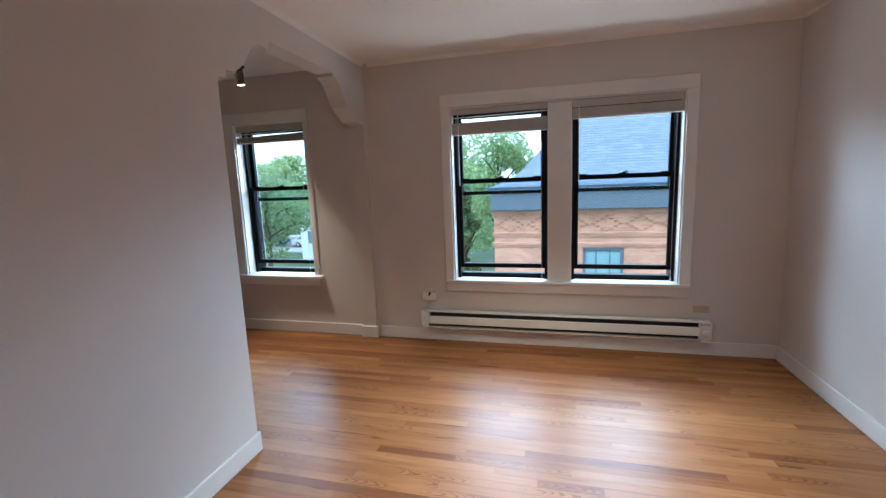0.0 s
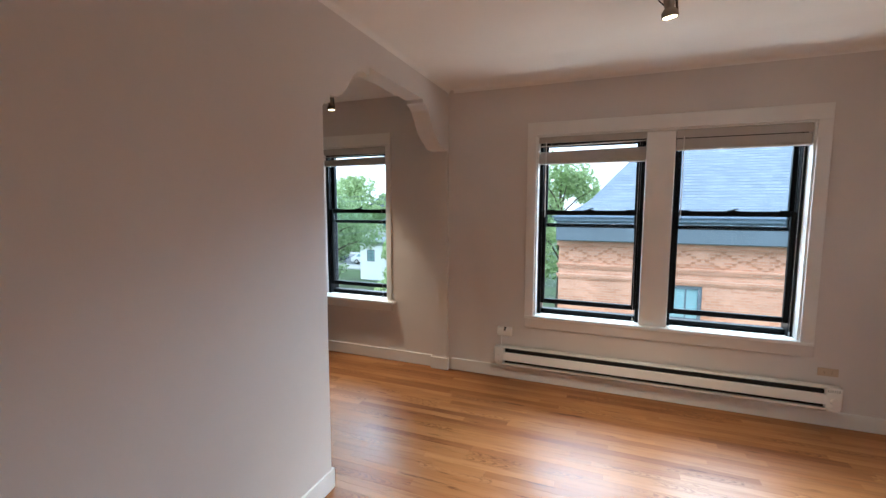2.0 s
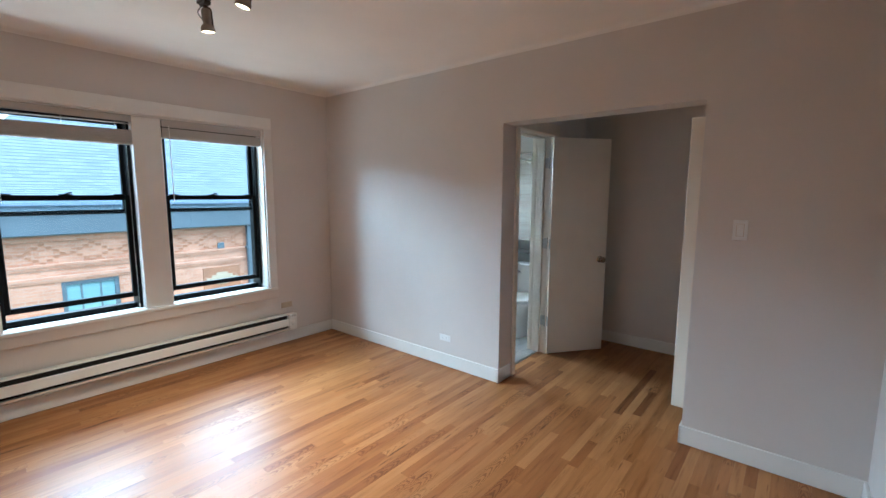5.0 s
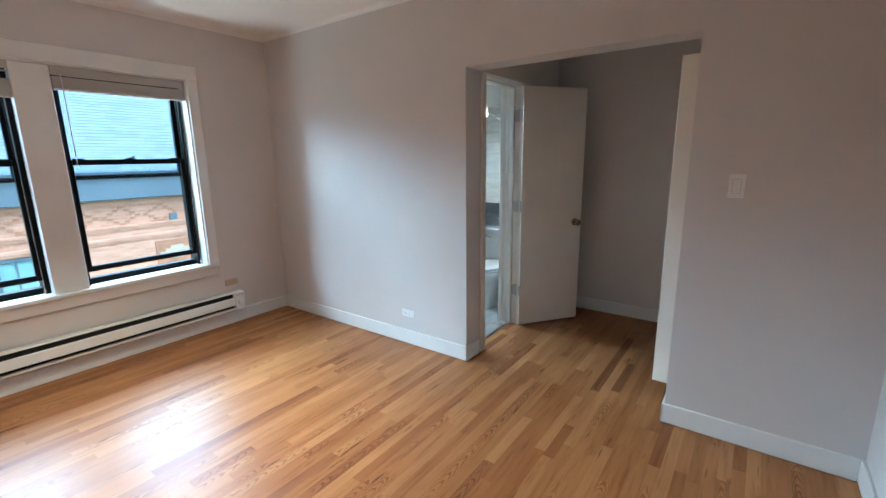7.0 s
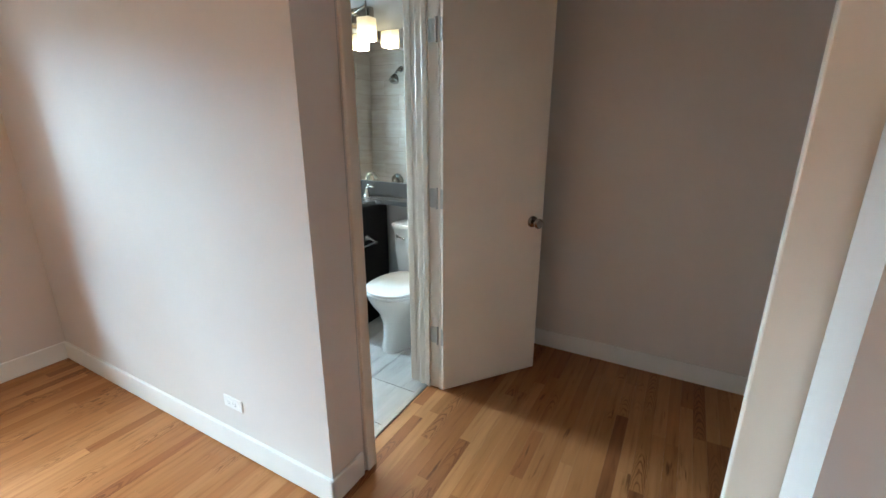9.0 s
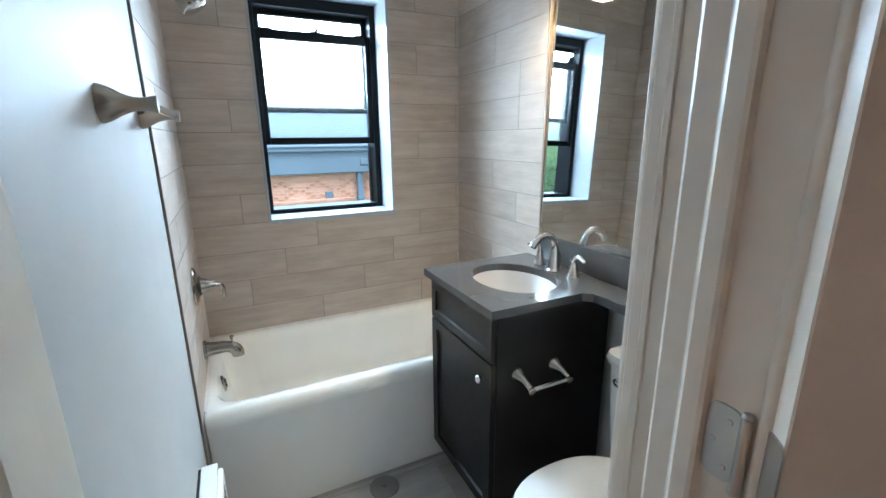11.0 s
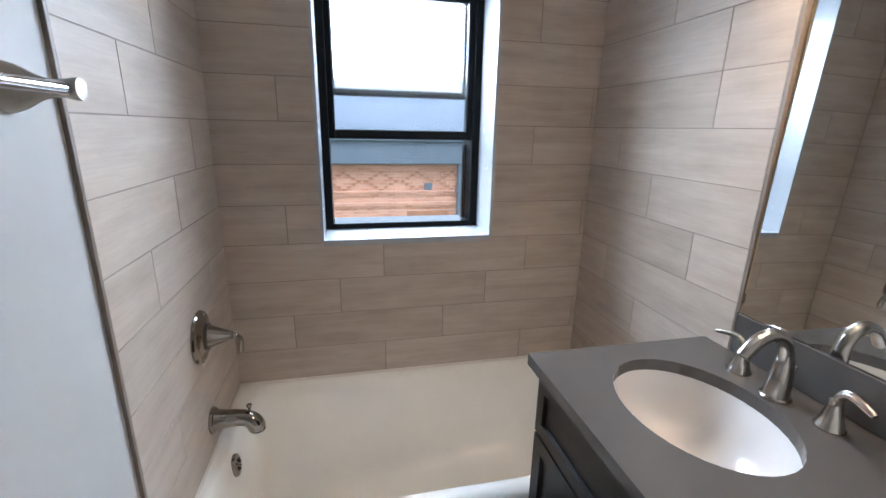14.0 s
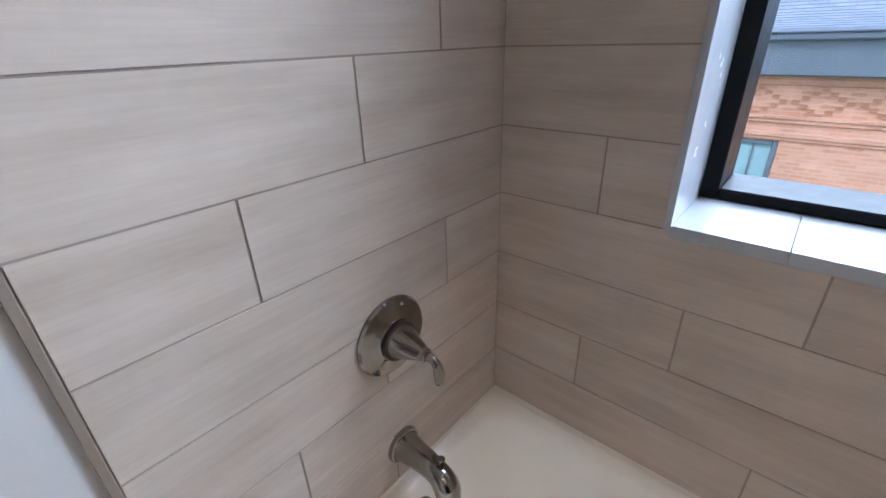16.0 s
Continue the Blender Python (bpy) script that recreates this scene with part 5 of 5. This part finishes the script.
gx0, gy0 = 0.762 - 3 * FT, -1.532 - 3 * FT
for i in range(9):
    for j in range(9):
        u0, u1 = max(gx0 + i * FT, BW - 0.018), min(gx0 + (i + 1) * FT, VE + 0.002)
        v0, v1 = max(gy0 + j * FT, -2.153), min(gy0 + (j + 1) * FT, -0.90)
        if u1 - u0 > 0.02 and v1 - v0 > 0.02:
            ob = new("tile", tile_mesh("floor_tile", u1 - u0 - 0.003, v1 - v0 - 0.003, 0.0045, FLOORTILE))
            ob.matrix_basis = pose(u0 + 0.0015, v0 + 0.0015, -0.003)
            ob.parent = bath_floor

# ---- outdoors: the brick house across the yard ----
def brick_mat(name, a, b, mortar):
    mat, nt, bsdf = material(name)
    tc = node(nt, "ShaderNodeTexCoord")
    mp = node(nt, "ShaderNodeMapping")
    mp.inputs["Rotation"].default_value = (radians(90), 0, 0)
    nt.links.new(tc.outputs["Object"], mp.inputs[0])
    br = node(nt, "ShaderNodeTexBrick")
    br.inputs["Scale"].default_value = 1.0
    br.inputs["Brick Width"].default_value, br.inputs["Row Height"].default_value, br.inputs["Mortar Size"].default_value = 0.215, 0.072, 0.006
    br.inputs["Color1"].default_value, br.inputs["Color2"].default_value, br.inputs["Mortar"].default_value = (*a, 1), (*b, 1), (*mortar, 1)
    nt.links.new(mp.outputs[0], br.inputs["Vector"])
    stain = ramp(nt, noise_of(nt, 1.3, detail=5), [(0.3, (0.82, 0.8, 0.78)), (0.7, (1.08, 1.06, 1.05))])
    nt.links.new(mixed(nt, 1.0, br.outputs["Color"], stain, "MULTIPLY"), bsdf.inputs["Base Color"])
    bsdf.inputs["Roughness"].default_value = 0.85
    bump(nt, bsdf, br.outputs["Fac"], -0.4, 0.006)
    return mat


def shingle_mat(name):
    mat, nt, bsdf = material(name)
    tc = node(nt, "ShaderNodeTexCoord")
    mp = node(nt, "ShaderNodeMapping")
    mp.inputs["Location"].default_value = (0, -8.54, 0)
    nt.links.new(tc.outputs["Object"], mp.inputs[0])
    br = node(nt, "ShaderNodeTexBrick")
    br.offset, br.offset_frequency = 0.37, 3
    br.inputs["Scale"].default_value = 1.0
    br.inputs["Brick Width"].default_value, br.inputs["Row Height"].default_value, br.inputs["Mortar Size"].default_value = 0.27, 0.10, 0.005
    br.inputs["Color1"].default_value, br.inputs["Color2"].default_value, br.inputs["Mortar"].default_value = (0.150, 0.176, 0.212, 1), (0.205, 0.235, 0.280, 1), (0.105, 0.126, 0.158, 1)
    nt.links.new(mp.outputs[0], br.inputs["Vector"])
    grit = ramp(nt, noise_of(nt, 45, detail=3), [(0.3, (0.8, 0.8, 0.8)), (0.7, (1.15, 1.15, 1.15))])
    nt.links.new(mixed(nt, 1.0, br.outputs["Color"], grit, "MULTIPLY"), bsdf.inputs["Base Color"])
    bsdf.inputs["Roughness"].default_value = 0.9
    return mat


BRICK = brick_mat("orange_brick", (0.445, 0.205, 0.118), (0.55, 0.285, 0.18), (0.46, 0.33, 0.26))
BRICKPIECE = paint("proud_brick", (0.33, 0.155, 0.085), 0.85, 0.2, 60, 0.3, 3.0)
SHINGLE = shingle_mat("slate_shingles")
FASCIA = paint("fascia_paint", (0.10, 0.125, 0.148), 0.5, 0.12, 20, 0.1, 1.0)
STONE = paint("pale_stone", (0.44, 0.35, 0.24), 0.8, 0.1, 30, 0.3, 2.0)
STUCCO = paint("white_stucco", (0.76, 0.77, 0.77), 0.85, 0.06, 20, 0.3, 0.5)
HOUSEGLASS = gloss("house_window_glass", (0.22, 0.34, 0.36), 0.08, 0.3)
HX, HY = -3.52, 9.0
house = thing("brick_house", "orange brick house with a patterned frieze and grey hip roof", "house", (4, 12, -6))
b = bmesh.new()
win_holes = [(-0.98, 0.13, -2.3, -0.52), (4.20, 5.3, -2.4, -0.66)]
us = sorted({HX, 14.0, *(h[0] for h in win_holes), *(h[1] for h in win_holes)})
zs = sorted({-6.0, 0.60, *(h[2] for h in win_holes), *(h[3] for h in win_holes)})
for p, q, r, s in cells(us, zs, win_holes):
    box(p, q, HY, HY + 0.3, r, s, bm=b)
box(HX, HX + 0.3, HY + 0.3, 20, -6.0, 0.60, bm=b)
hw_ = part("wall", b, BRICK, house)
for z0, z1, out in ((0.44, 0.60, 0.05), (-0.20, -0.13, 0.03), (-0.13, -0.06, 0.055), (-0.50, -0.44, 0.03), (-0.44, -0.36, 0.055)):
    part("brick_course", box(HX - out, 14.0, HY - out, HY, z0, z1, 0.006), BRICK, house, "projecting brick course")
# diamond pattern of proud header bricks
count = 0
bm_b = box(-0.052, 0.052, -0.022, 0.0, -0.032, 0.032)
brick_me = bpy.data.meshes.new("brick")
bm_b.to_mesh(brick_me)
bm_b.free()
brick_me.materials.append(BRICKPIECE)
for d in range(13):
    cx = -3.05 + d * 0.90
    for k in range(-3, 4):
        for s in (-1, 1):
            x, z = cx + s * (0.36 - 0.12 * abs(k)), 0.165 + 0.072 * k
            if k in (-3, 3) and s > 0:
                continue
            ob = new("brick", brick_me)
            ob.matrix_basis = pose(x, HY, z)
            ob.parent = hw_
            count += 1
part("fascia", box(HX - 0.06, 14.0, HY - 0.30, HY + 0.02, 0.60, 1.24, 0.02), FASCIA, house, "deep blue-grey painted fascia")
part("fascia_side", box(HX - 0.06, HX + 0.2, HY + 0.03, 20, 0.60, 1.24, 0.02), FASCIA, house)
part("gutter", box(HX - 0.12, 14.0, HY - 0.42, HY - 0.30, 1.14, 1.26, 0.03, 2), FASCIA, house, "box gutter")
prof = [(0.0, 1.27), (0.3, 1.31), (0.65, 1.42), (1.0, 1.56), (1.35, 1.76), (1.7, 2.06), (2.05, 2.38), (2.84, 3.04), (6.2, 5.82)]


def roof_at(d):
    for (d0, z0), (d1, z1) in zip(prof, prof[1:]):
        if d <= d1:
            return z0 + (z1 - z0) * (d - d0) / (d1 - d0)
    return prof[-1][1]


b = bmesh.new()
n = 62
for i in range(n):
    d0, d1 = 6.2 * i / n, 6.2 * (i + 1) / n
    za, zb = roof_at(d0) + 0.006, roof_at(d1)
    y0, y1 = HY - 0.46 + d0, HY - 0.46 + d1
    xa, xb = HX - 0.22 + 0.74 * d0, HX - 0.22 + 0.74 * d1
    q = [b.verts.new(p) for p in ((xa, y0, za), (15.0, y0, za), (15.0, y1, zb), (xb, y1, zb))]
    e = [b.verts.new(p) for p in ((xa, y0, za - 0.02), (15.0, y0, za - 0.02))]
    b.faces.new(q)
    b.faces.new((e[0], e[1], q[1], q[0]))
    s = [b.verts.new(p) for p in ((xa, y0, za), (xa, 22.0, za), (xb, 22.0, zb), (xb, y1, zb))]
    b.faces.new(s)
part("roof", b, SHINGLE, house, "blue-grey shingle hip roof with a flared eave")
part("vent_pipe", tube([(-1.62, 11.5, 2.9), (-1.62, 11.5, 3.35)], 0.05, 12), FASCIA, house)
pp = part("downpipe", box(3.36, 3.52, HY - 0.20, HY - 0.06, -6.0, 0.95, 0.03, 2), FASCIA, house, "square grey downpipe")
part("elbow", box(3.42, 3.70, HY - 0.34, HY - 0.08, 0.78, 0.96, 0.03, 2), FASCIA, pp)
part("pipe_bracket", box(3.33, 3.55, HY - 0.21, HY - 0.03, -0.1, -0.04, 0.006), FASCIA, pp)
part("bay_canopy", prism([(HY, 0.95), (HY - 0.55, 0.66), (HY - 0.55, 0.38), (HY, 0.38)], "x", 3.85, 6.2), FASCIA, house, "grey canopy box on the wall")
part("wall_vent", box(2.54, 2.74, HY - 0.03, HY + 0.01, -0.06, 0.12, 0.01), FASCIA, house, "small grey wall vent")
part("recessed_panel", box(2.10, 3.16, HY - 0.025, HY + 0.01, -1.6, -0.585, 0.01), BRICKPIECE, house, "brick panel under a header course")
b = bmesh.new()
for w, z in ((0.16, -0.79), (0.30, -0.862), (0.44, -0.934), (0.30, -1.006), (0.16, -1.078)):
    box(2.62 - w, 2.62 + w, HY - 0.045, HY - 0.02, z - 0.034, z + 0.034, 0.004, 1, b)
part("stone_cross", b, STONE, house, "stepped pale stone ornament")
for x0, x1, z0, z1 in win_holes:
    wf = bmesh.new()
    box(x0, x0 + 0.09, HY + 0.02, HY + 0.12, z0, z1, 0.008, 1, wf)
    box(x1 - 0.09, x1, HY + 0.02, HY + 0.12, z0, z1, 0.008, 1, wf)
    box(x0 + 0.09, x1 - 0.09, HY + 0.02, HY + 0.12, z1 - 0.09, z1, 0.008, 1, wf)
    box(x0 + 0.09, x1 - 0.09, HY + 0.02, HY + 0.12, z0, z0 + 0.09, 0.008, 1, wf)
    for k in (1, 2):
        xm = x0 + (x1 - x0) * k / 3
        box(xm - 0.018, xm + 0.018, HY + 0.05, HY + 0.10, z0 + 0.09, z1 - 0.09, 0, 1, wf)
    box(x0 + 0.09, x1 - 0.09, HY + 0.04, HY + 0.11, (z0 + z1) / 2 - 0.03, (z0 + z1) / 2 + 0.03, 0, 1, wf)
    wn = part("window", wf, FASCIA, house, "grey framed window with glazing bars")
    part("pane", box(x0 + 0.08, x1 - 0.08, HY + 0.07, HY + 0.08, z0 + 0.08, z1 - 0.08), HOUSEGLASS, wn)

# ---- trees and the street to the north-west ----
rng = np.random.default_rng(7)


def leaf_mat(name, a, b):
    mat, nt, bsdf = material(name)
    rnd = node(nt, "ShaderNodeNewGeometry").outputs["Random Per Island"]
    nt.links.new(ramp(nt, rnd, [(0.0, a), (1.0, b)]), bsdf.inputs["Base Color"])
    bsdf.inputs["Roughness"].default_value = 0.6
    thin, both = node(nt, "ShaderNodeBsdfTranslucent"), node(nt, "ShaderNodeMixShader")
    nt.links.new(bsdf.inputs["Base Color"].links[0].from_socket, thin.inputs[0])
    both.inputs[0].default_value = 0.58
    nt.links.new(bsdf.outputs[0], both.inputs[1])
    nt.links.new(thin.outputs[0], both.inputs[2])
    nt.links.new(both.outputs[0], nt.nodes["Material Output"].inputs["Surface"])
    return mat


LEAF = leaf_mat("summer_leaves", (0.19, 0.28, 0.12), (0.40, 0.50, 0.27))
LEAF2 = leaf_mat("light_leaves", (0.27, 0.37, 0.15), (0.52, 0.62, 0.33))
NEEDLE = leaf_mat("evergreen_leaves", (0.12, 0.19, 0.08), (0.26, 0.34, 0.16))
BARK = paint("bark", (0.10, 0.075, 0.055), 0.9, 0.3, 30, 0.6, 3.0)


def crown_mesh(name, clumps, leaves, size, mat):
    """Many small bent leaves scattered through clumps (x, y, z, rx, rz)."""
    verts, faces = [], []
    for cx, cy, cz, rx, rz in clumps:
        n = leaves
        d = rng.normal(size=(n, 3))
        d /= np.linalg.norm(d, axis=1)[:, None]
        r = rng.uniform(0.45, 1.0, n) ** 0.5
        p = np.stack((cx + d[:, 0] * r * rx, cy + d[:, 1] * r * rx, cz + d[:, 2] * r * rz), 1)
        a = rng.normal(size=(n, 3))
        a /= np.linalg.norm(a, axis=1)[:, None]
        c = np.cross(a, rng.normal(size=(n, 3)))
        c /= np.linalg.norm(c, axis=1)[:, None]
        s = size * rng.uniform(0.6, 1.3, n)[:, None]
        up = np.cross(a, c)
        for q, u, v, w, k in zip(p, a, c, up, s):
            i = len(verts)
            verts += [tuple(q - u * k), tuple(q + v * k * 0.5 + w * k * 0.15), tuple(q + u * k), tuple(q - v * k * 0.5 + w * k * 0.15)]
            faces.append((i, i + 1, i + 2, i + 3))
    me = bpy.data.meshes.new(name)
    me.from_pydata(verts, [], faces)
    me.materials.append(mat)
    return me


def tree(label, x, y, z0, h, r, mat, seed, leaves=110, size=0.16, tall=False):
    rnd = random.Random(seed)
    t = thing("tree", label, "tree", (x, y, z0), group="garden trees")
    b = tube(smooth_path([(x, y, z0), (x + 0.1, y, z0 + h * 0.3), (x - 0.05, y + 0.1, z0 + h * 0.6), (x, y, z0 + h * 0.92)]), [0.22 * (1 - 0.045 * i) * h / 8 for i in range(19)], 10)
    for k in range(9):
        a, zz = rnd.uniform(0, 6.28), z0 + h * rnd.uniform(0.3, 0.75)
        e = r * rnd.uniform(0.5, 0.8)
        tube([(x, y, zz), (x + e * 0.5 * math.cos(a), y + e * 0.5 * math.sin(a), zz + 0.1 * h), (x + e * math.cos(a), y + e * math.sin(a), zz + 0.16 * h)], [0.07, 0.045, 0.015], 7, b)
    part("trunk", b, BARK, t, smooth=60)
    clumps = []
    for k in range(34 if not tall else 44):
        u = rnd.uniform(0.0, 1.0)
        rr = r * ((1.05 - u) ** 0.7 if tall else math.sin(math.pi * min(0.97, 0.18 + 0.8 * u)) ** 0.6)
        a, d = rnd.uniform(0, 6.28), rr * rnd.uniform(0.25, 0.95)
        s = r * rnd.uniform(0.22, 0.42)
        clumps.append((x + d * math.cos(a), y + d * math.sin(a), z0 + h * ((0.12 + 0.86 * u) if tall else (0.28 + 0.70 * u)), s, s * rnd.uniform(0.6, 0.9)))
    ob = new("crown", crown_mesh("crown", clumps, leaves, size, mat))
    ob.parent = t
    ob.matrix_parent_inverse = PARENTS[t].inverted()
    return t


tree("tall green arborvitae beside the brick house", -5.0, 10.6, -6.0, 7.4, 1.15, NEEDLE, 3, 240, 0.10, True)
tree("tall green arborvitae beside the brick house", -6.6, 12.2, -6.0, 8.2, 1.3, NEEDLE, 4, 200, 0.11, True)
tree("broad leafy tree behind the brick house", -8.2, 18.5, -6.0, 11.0, 3.2, LEAF2, 5, 210, 0.13)
tree("broad leafy tree behind the brick house", -5.4, 25.0, -6.0, 10.6, 3.2, LEAF2, 6, 230, 0.15)
tree("leafy street tree with a wide crown", -25.0, 27.0, -6.0, 8.2, 4.2, LEAF, 8, 260, 0.17)
tree("leafy street tree with a wide crown", -37.0, 40.0, -6.0, 10.0, 5.5, LEAF2, 9, 260, 0.21)
tree("tree overgrown with ivy by the white garage", -14.2, 20.5, -6.0, 9.4, 2.0, LEAF2, 10, 260, 0.12, True)
tree("large leafy tree across the street", -48.0, 66.0, -6.0, 12.0, 7.0, LEAF2, 11, 150, 0.38)
tree("large leafy tree across the street", -62.0, 66.0, -6.0, 12.5, 7.0, LEAF2, 12, 140, 0.42)
tree("large leafy tree across the street", -30.0, 62.0, -6.0, 13.0, 7.0, LEAF, 13, 150, 0.40)
tree("leafy tree in the yard", -11.5, 34.0, -6.0, 11.0, 4.6, LEAF2, 14, 260, 0.18)

hedge = []
for k in range(40):
    hedge.append((-34 - 0.9 * k + rng.uniform(-0.4, 0.4), 56.5 + rng.uniform(-0.6, 0.6), -5.2, 1.0, 0.8))
ob = new("hedge", crown_mesh("hedge", hedge, 90, 0.22, LEAF))
tagged(ob, "clipped green hedge along the street", "hedge", kind="stuff")
solid("road", box(-120, -20, 42.5, 52.5, -6.1, -5.96), paint("asphalt", (0.16, 0.165, 0.17), 0.9, 0.15, 8, 0.3, 0.3), "grey asphalt street", "road", "structure")
for y0, y1 in ((39.5, 42.4), (52.6, 54.6)):
    solid("pavement", box(-120, -20, y0, y1, -6.1, -5.86, 0.02), paint("concrete_walk", (0.38, 0.37, 0.35), 0.9, 0.12, 10, 0.3, 0.4), "pale concrete sidewalk with a kerb", "pavement", "structure")

gar = thing("white_garage", "low white stucco garage with a small window", "garage", (-23.5, 36.5, -6))
b = bmesh.new()
hole = (-25.6, -24.7, -4.1, -2.9)
us, zs = sorted({-26.4, -20.4, hole[0], hole[1]}), sorted({-6.0, -2.2, hole[2], hole[3]})
for p, q, r, s in cells(us, zs, [hole]):
    box(p, q, 34.0, 34.25, r, s, bm=b)
box(-26.4, -26.15, 34.25, 40.0, -6.0, -2.2, bm=b)
box(-20.65, -20.4, 34.25, 40.0, -6.0, -2.2, bm=b)
part("wall", b, STUCCO, gar)
part("roof", box(-26.7, -20.1, 33.7, 40.3, -2.2, -2.02, 0.03), FASCIA, gar)
wf = bmesh.new()
box(hole[0], hole[1], 34.02, 34.1, hole[3] - 0.08, hole[3], 0, 1, wf)
box(hole[0], hole[1], 34.02, 34.1, hole[2], hole[2] + 0.08, 0, 1, wf)
for x in (hole[0], (hole[0] + hole[1]) / 2 - 0.03, hole[1] - 0.06):
    box(x, x + 0.06, 34.02, 34.1, hole[2] + 0.08, hole[3] - 0.08, 0, 1, wf)
for z in (-3.7, -3.3):
    box(hole[0] + 0.06, hole[1] - 0.06, 34.03, 34.09, z - 0.02, z + 0.02, 0, 1, wf)
wn = part("window", wf, FASCIA, gar)
part("pane", box(hole[0], hole[1], 34.06, 34.07, hole[2], hole[3]), HOUSEGLASS, wn)
hs = thing("grey_house", "pale grey house half hidden behind trees", "house", (-46, 78, -6))
part("wall", box(-52, -40, 74, 84, -6, -0.5), STUCCO, hs)
part("roof", prism([(-53, -0.5), (-39, -0.5), (-46, 4.0)], "y", 73.4, 84.6), SHINGLE, hs)
for x in (-50.0, -46.6, -43.2):
    wn = part("window", box(x, x + 1.3, 73.93, 74.02, -3.2, -1.4, 0.02), FASCIA, hs)
    part("pane", box(x + 0.12, x + 1.18, 73.90, 73.94, -3.08, -1.52), HOUSEGLASS, wn)


def parked_car(label, x, y, col, seed):
    c = thing("parked_car", label, "car", (x, y, -5.96), group="parked cars")
    paintm = gloss("car_paint", col, 0.18, 0.8)
    z = -5.96
    body = [(-2.2, z + 0.30), (2.2, z + 0.30), (2.25, z + 0.62), (2.05, z + 0.86), (1.25, z + 0.95), (0.55, z + 1.42), (-1.05, z + 1.45), (-1.75, z + 1.0), (-2.2, z + 0.92), (-2.28, z + 0.6)]
    b = prism([(x + p[0], p[1]) for p in body], "y", y - 0.86, y + 0.86)
    bmesh.ops.bevel(b, geom=list(b.edges), offset=0.06, segments=2, affect="EDGES", profile=0.5)
    part("body", b, paintm, c, smooth=40)
    glass_b = prism([(x + p[0], p[1]) for p in ((1.05, z + 0.97), (0.50, z + 1.36), (-1.0, z + 1.38), (-1.5, z + 1.0))], "y", y - 0.875, y + 0.875)
    part("side_glass", glass_b, HOUSEGLASS, c)
    for wx in (-1.38, 1.38):
        for wy, s in ((y - 0.80, -1), (y + 0.80, 1)):
            w = part("wheel", lathe([(0.0, -0.1), (0.28, -0.1), (0.33, -0.06), (0.33, 0.06), (0.28, 0.1), (0, 0.1)], (x + wx, wy, z + 0.33), (0, s, 0), 20), DARK, c, smooth=35)
            part("rim", lathe([(0.19, 0.101), (0.15, 0.115), (0, 0.12)], (x + wx, wy, z + 0.33), (0, s, 0), 14), STEEL, w)


parked_car("dark blue parked car on the street", -38.0, 45.0, (0.05, 0.06, 0.10), 1)
parked_car("white parked car on the street", -31.5, 44.0, (0.7, 0.7, 0.7), 2)
for k, (z, dz) in enumerate(((2.15, -0.1), (1.75, 0.25), (-0.9, 2.2))):
    cb = thing("overhead_cable", "thin overhead utility cable", "cable", (-18, 20, z), group="overhead cables")
    part("wire", tube(smooth_path([(-40, 21, z - 0.6), (-26, 20.5, z), (-18, 20, z + dz * 0.3), (-6, 19, z + dz + 0.7)]), 0.010, 6), FASCIA, cb)

# ---- oak strip floor ----
STRIP, GAP = 0.0572, 0.00015
LENGTHS = (0.32, 0.46, 0.62, 0.80, 1.00, 1.25, 1.55)


def strip(w, l):
    c, t = 0.00012, 0.0055
    v = [(GAP, GAP, -t), (l - GAP, GAP, -t), (l - GAP, w - GAP, -t), (GAP, w - GAP, -t)]
    m1 = [(x, y, -c) for x, y, _ in v]
    top = [(x + (c if x < l / 2 else -c), y + (c if y < w / 2 else -c), 0.0) for x, y, _ in v]
    verts = v + m1 + top
    faces = [(8, 9, 10, 11)]
    for i in range(4):
        j = (i + 1) % 4
        faces += [(i, j, 4 + j, 4 + i), (4 + i, 4 + j, 8 + j, 8 + i)]
    return verts, faces


strip_me = {}
for l in LENGTHS:
    me = bpy.data.meshes.new("strip")
    sv, sf = strip(STRIP, l)
    me.from_pydata(sv, [], sf)
    me.materials.append(OAK)
    strip_me[l] = me
rnd = random.Random(21)
floor_ob = bpy.data.objects["floor"]
rest_v, rest_f = [], []
rows = int(-SOUTH / STRIP) + 1
for r in range(rows):
    y = -STRIP * (r + 1)
    x = -7.18
    end = HALL_E - 0.002 if y < -2.16 else 0.06
    while x < end:
        l = rnd.choice(LENGTHS) if x > -7.1 else rnd.uniform(0.2, 1.5)
        l = min(l, end - x)
        if l < 0.02:
            break
        if l in strip_me and -3.4 < x + l / 2 < 0.2 and -3.25 < y < -0.62:
            ob = new("strip", strip_me[l])
            ob.matrix_basis = pose(x, y, 0.0)
            ob.parent = floor_ob
        else:
            a, f = strip(STRIP, l)
            i = len(rest_v)
            rest_v += [(p[0] + x, p[1] + y, p[2]) for p in a]
            rest_f += [tuple(k + i for k in q) for q in f]
        x += l
me = bpy.data.meshes.new("floor_strips")
me.from_pydata(rest_v, [], rest_f)
me.materials.append(OAKREST)
ob = new("floor_strips", me)
ob.parent = floor_ob
ob["kind"] = "stuff"
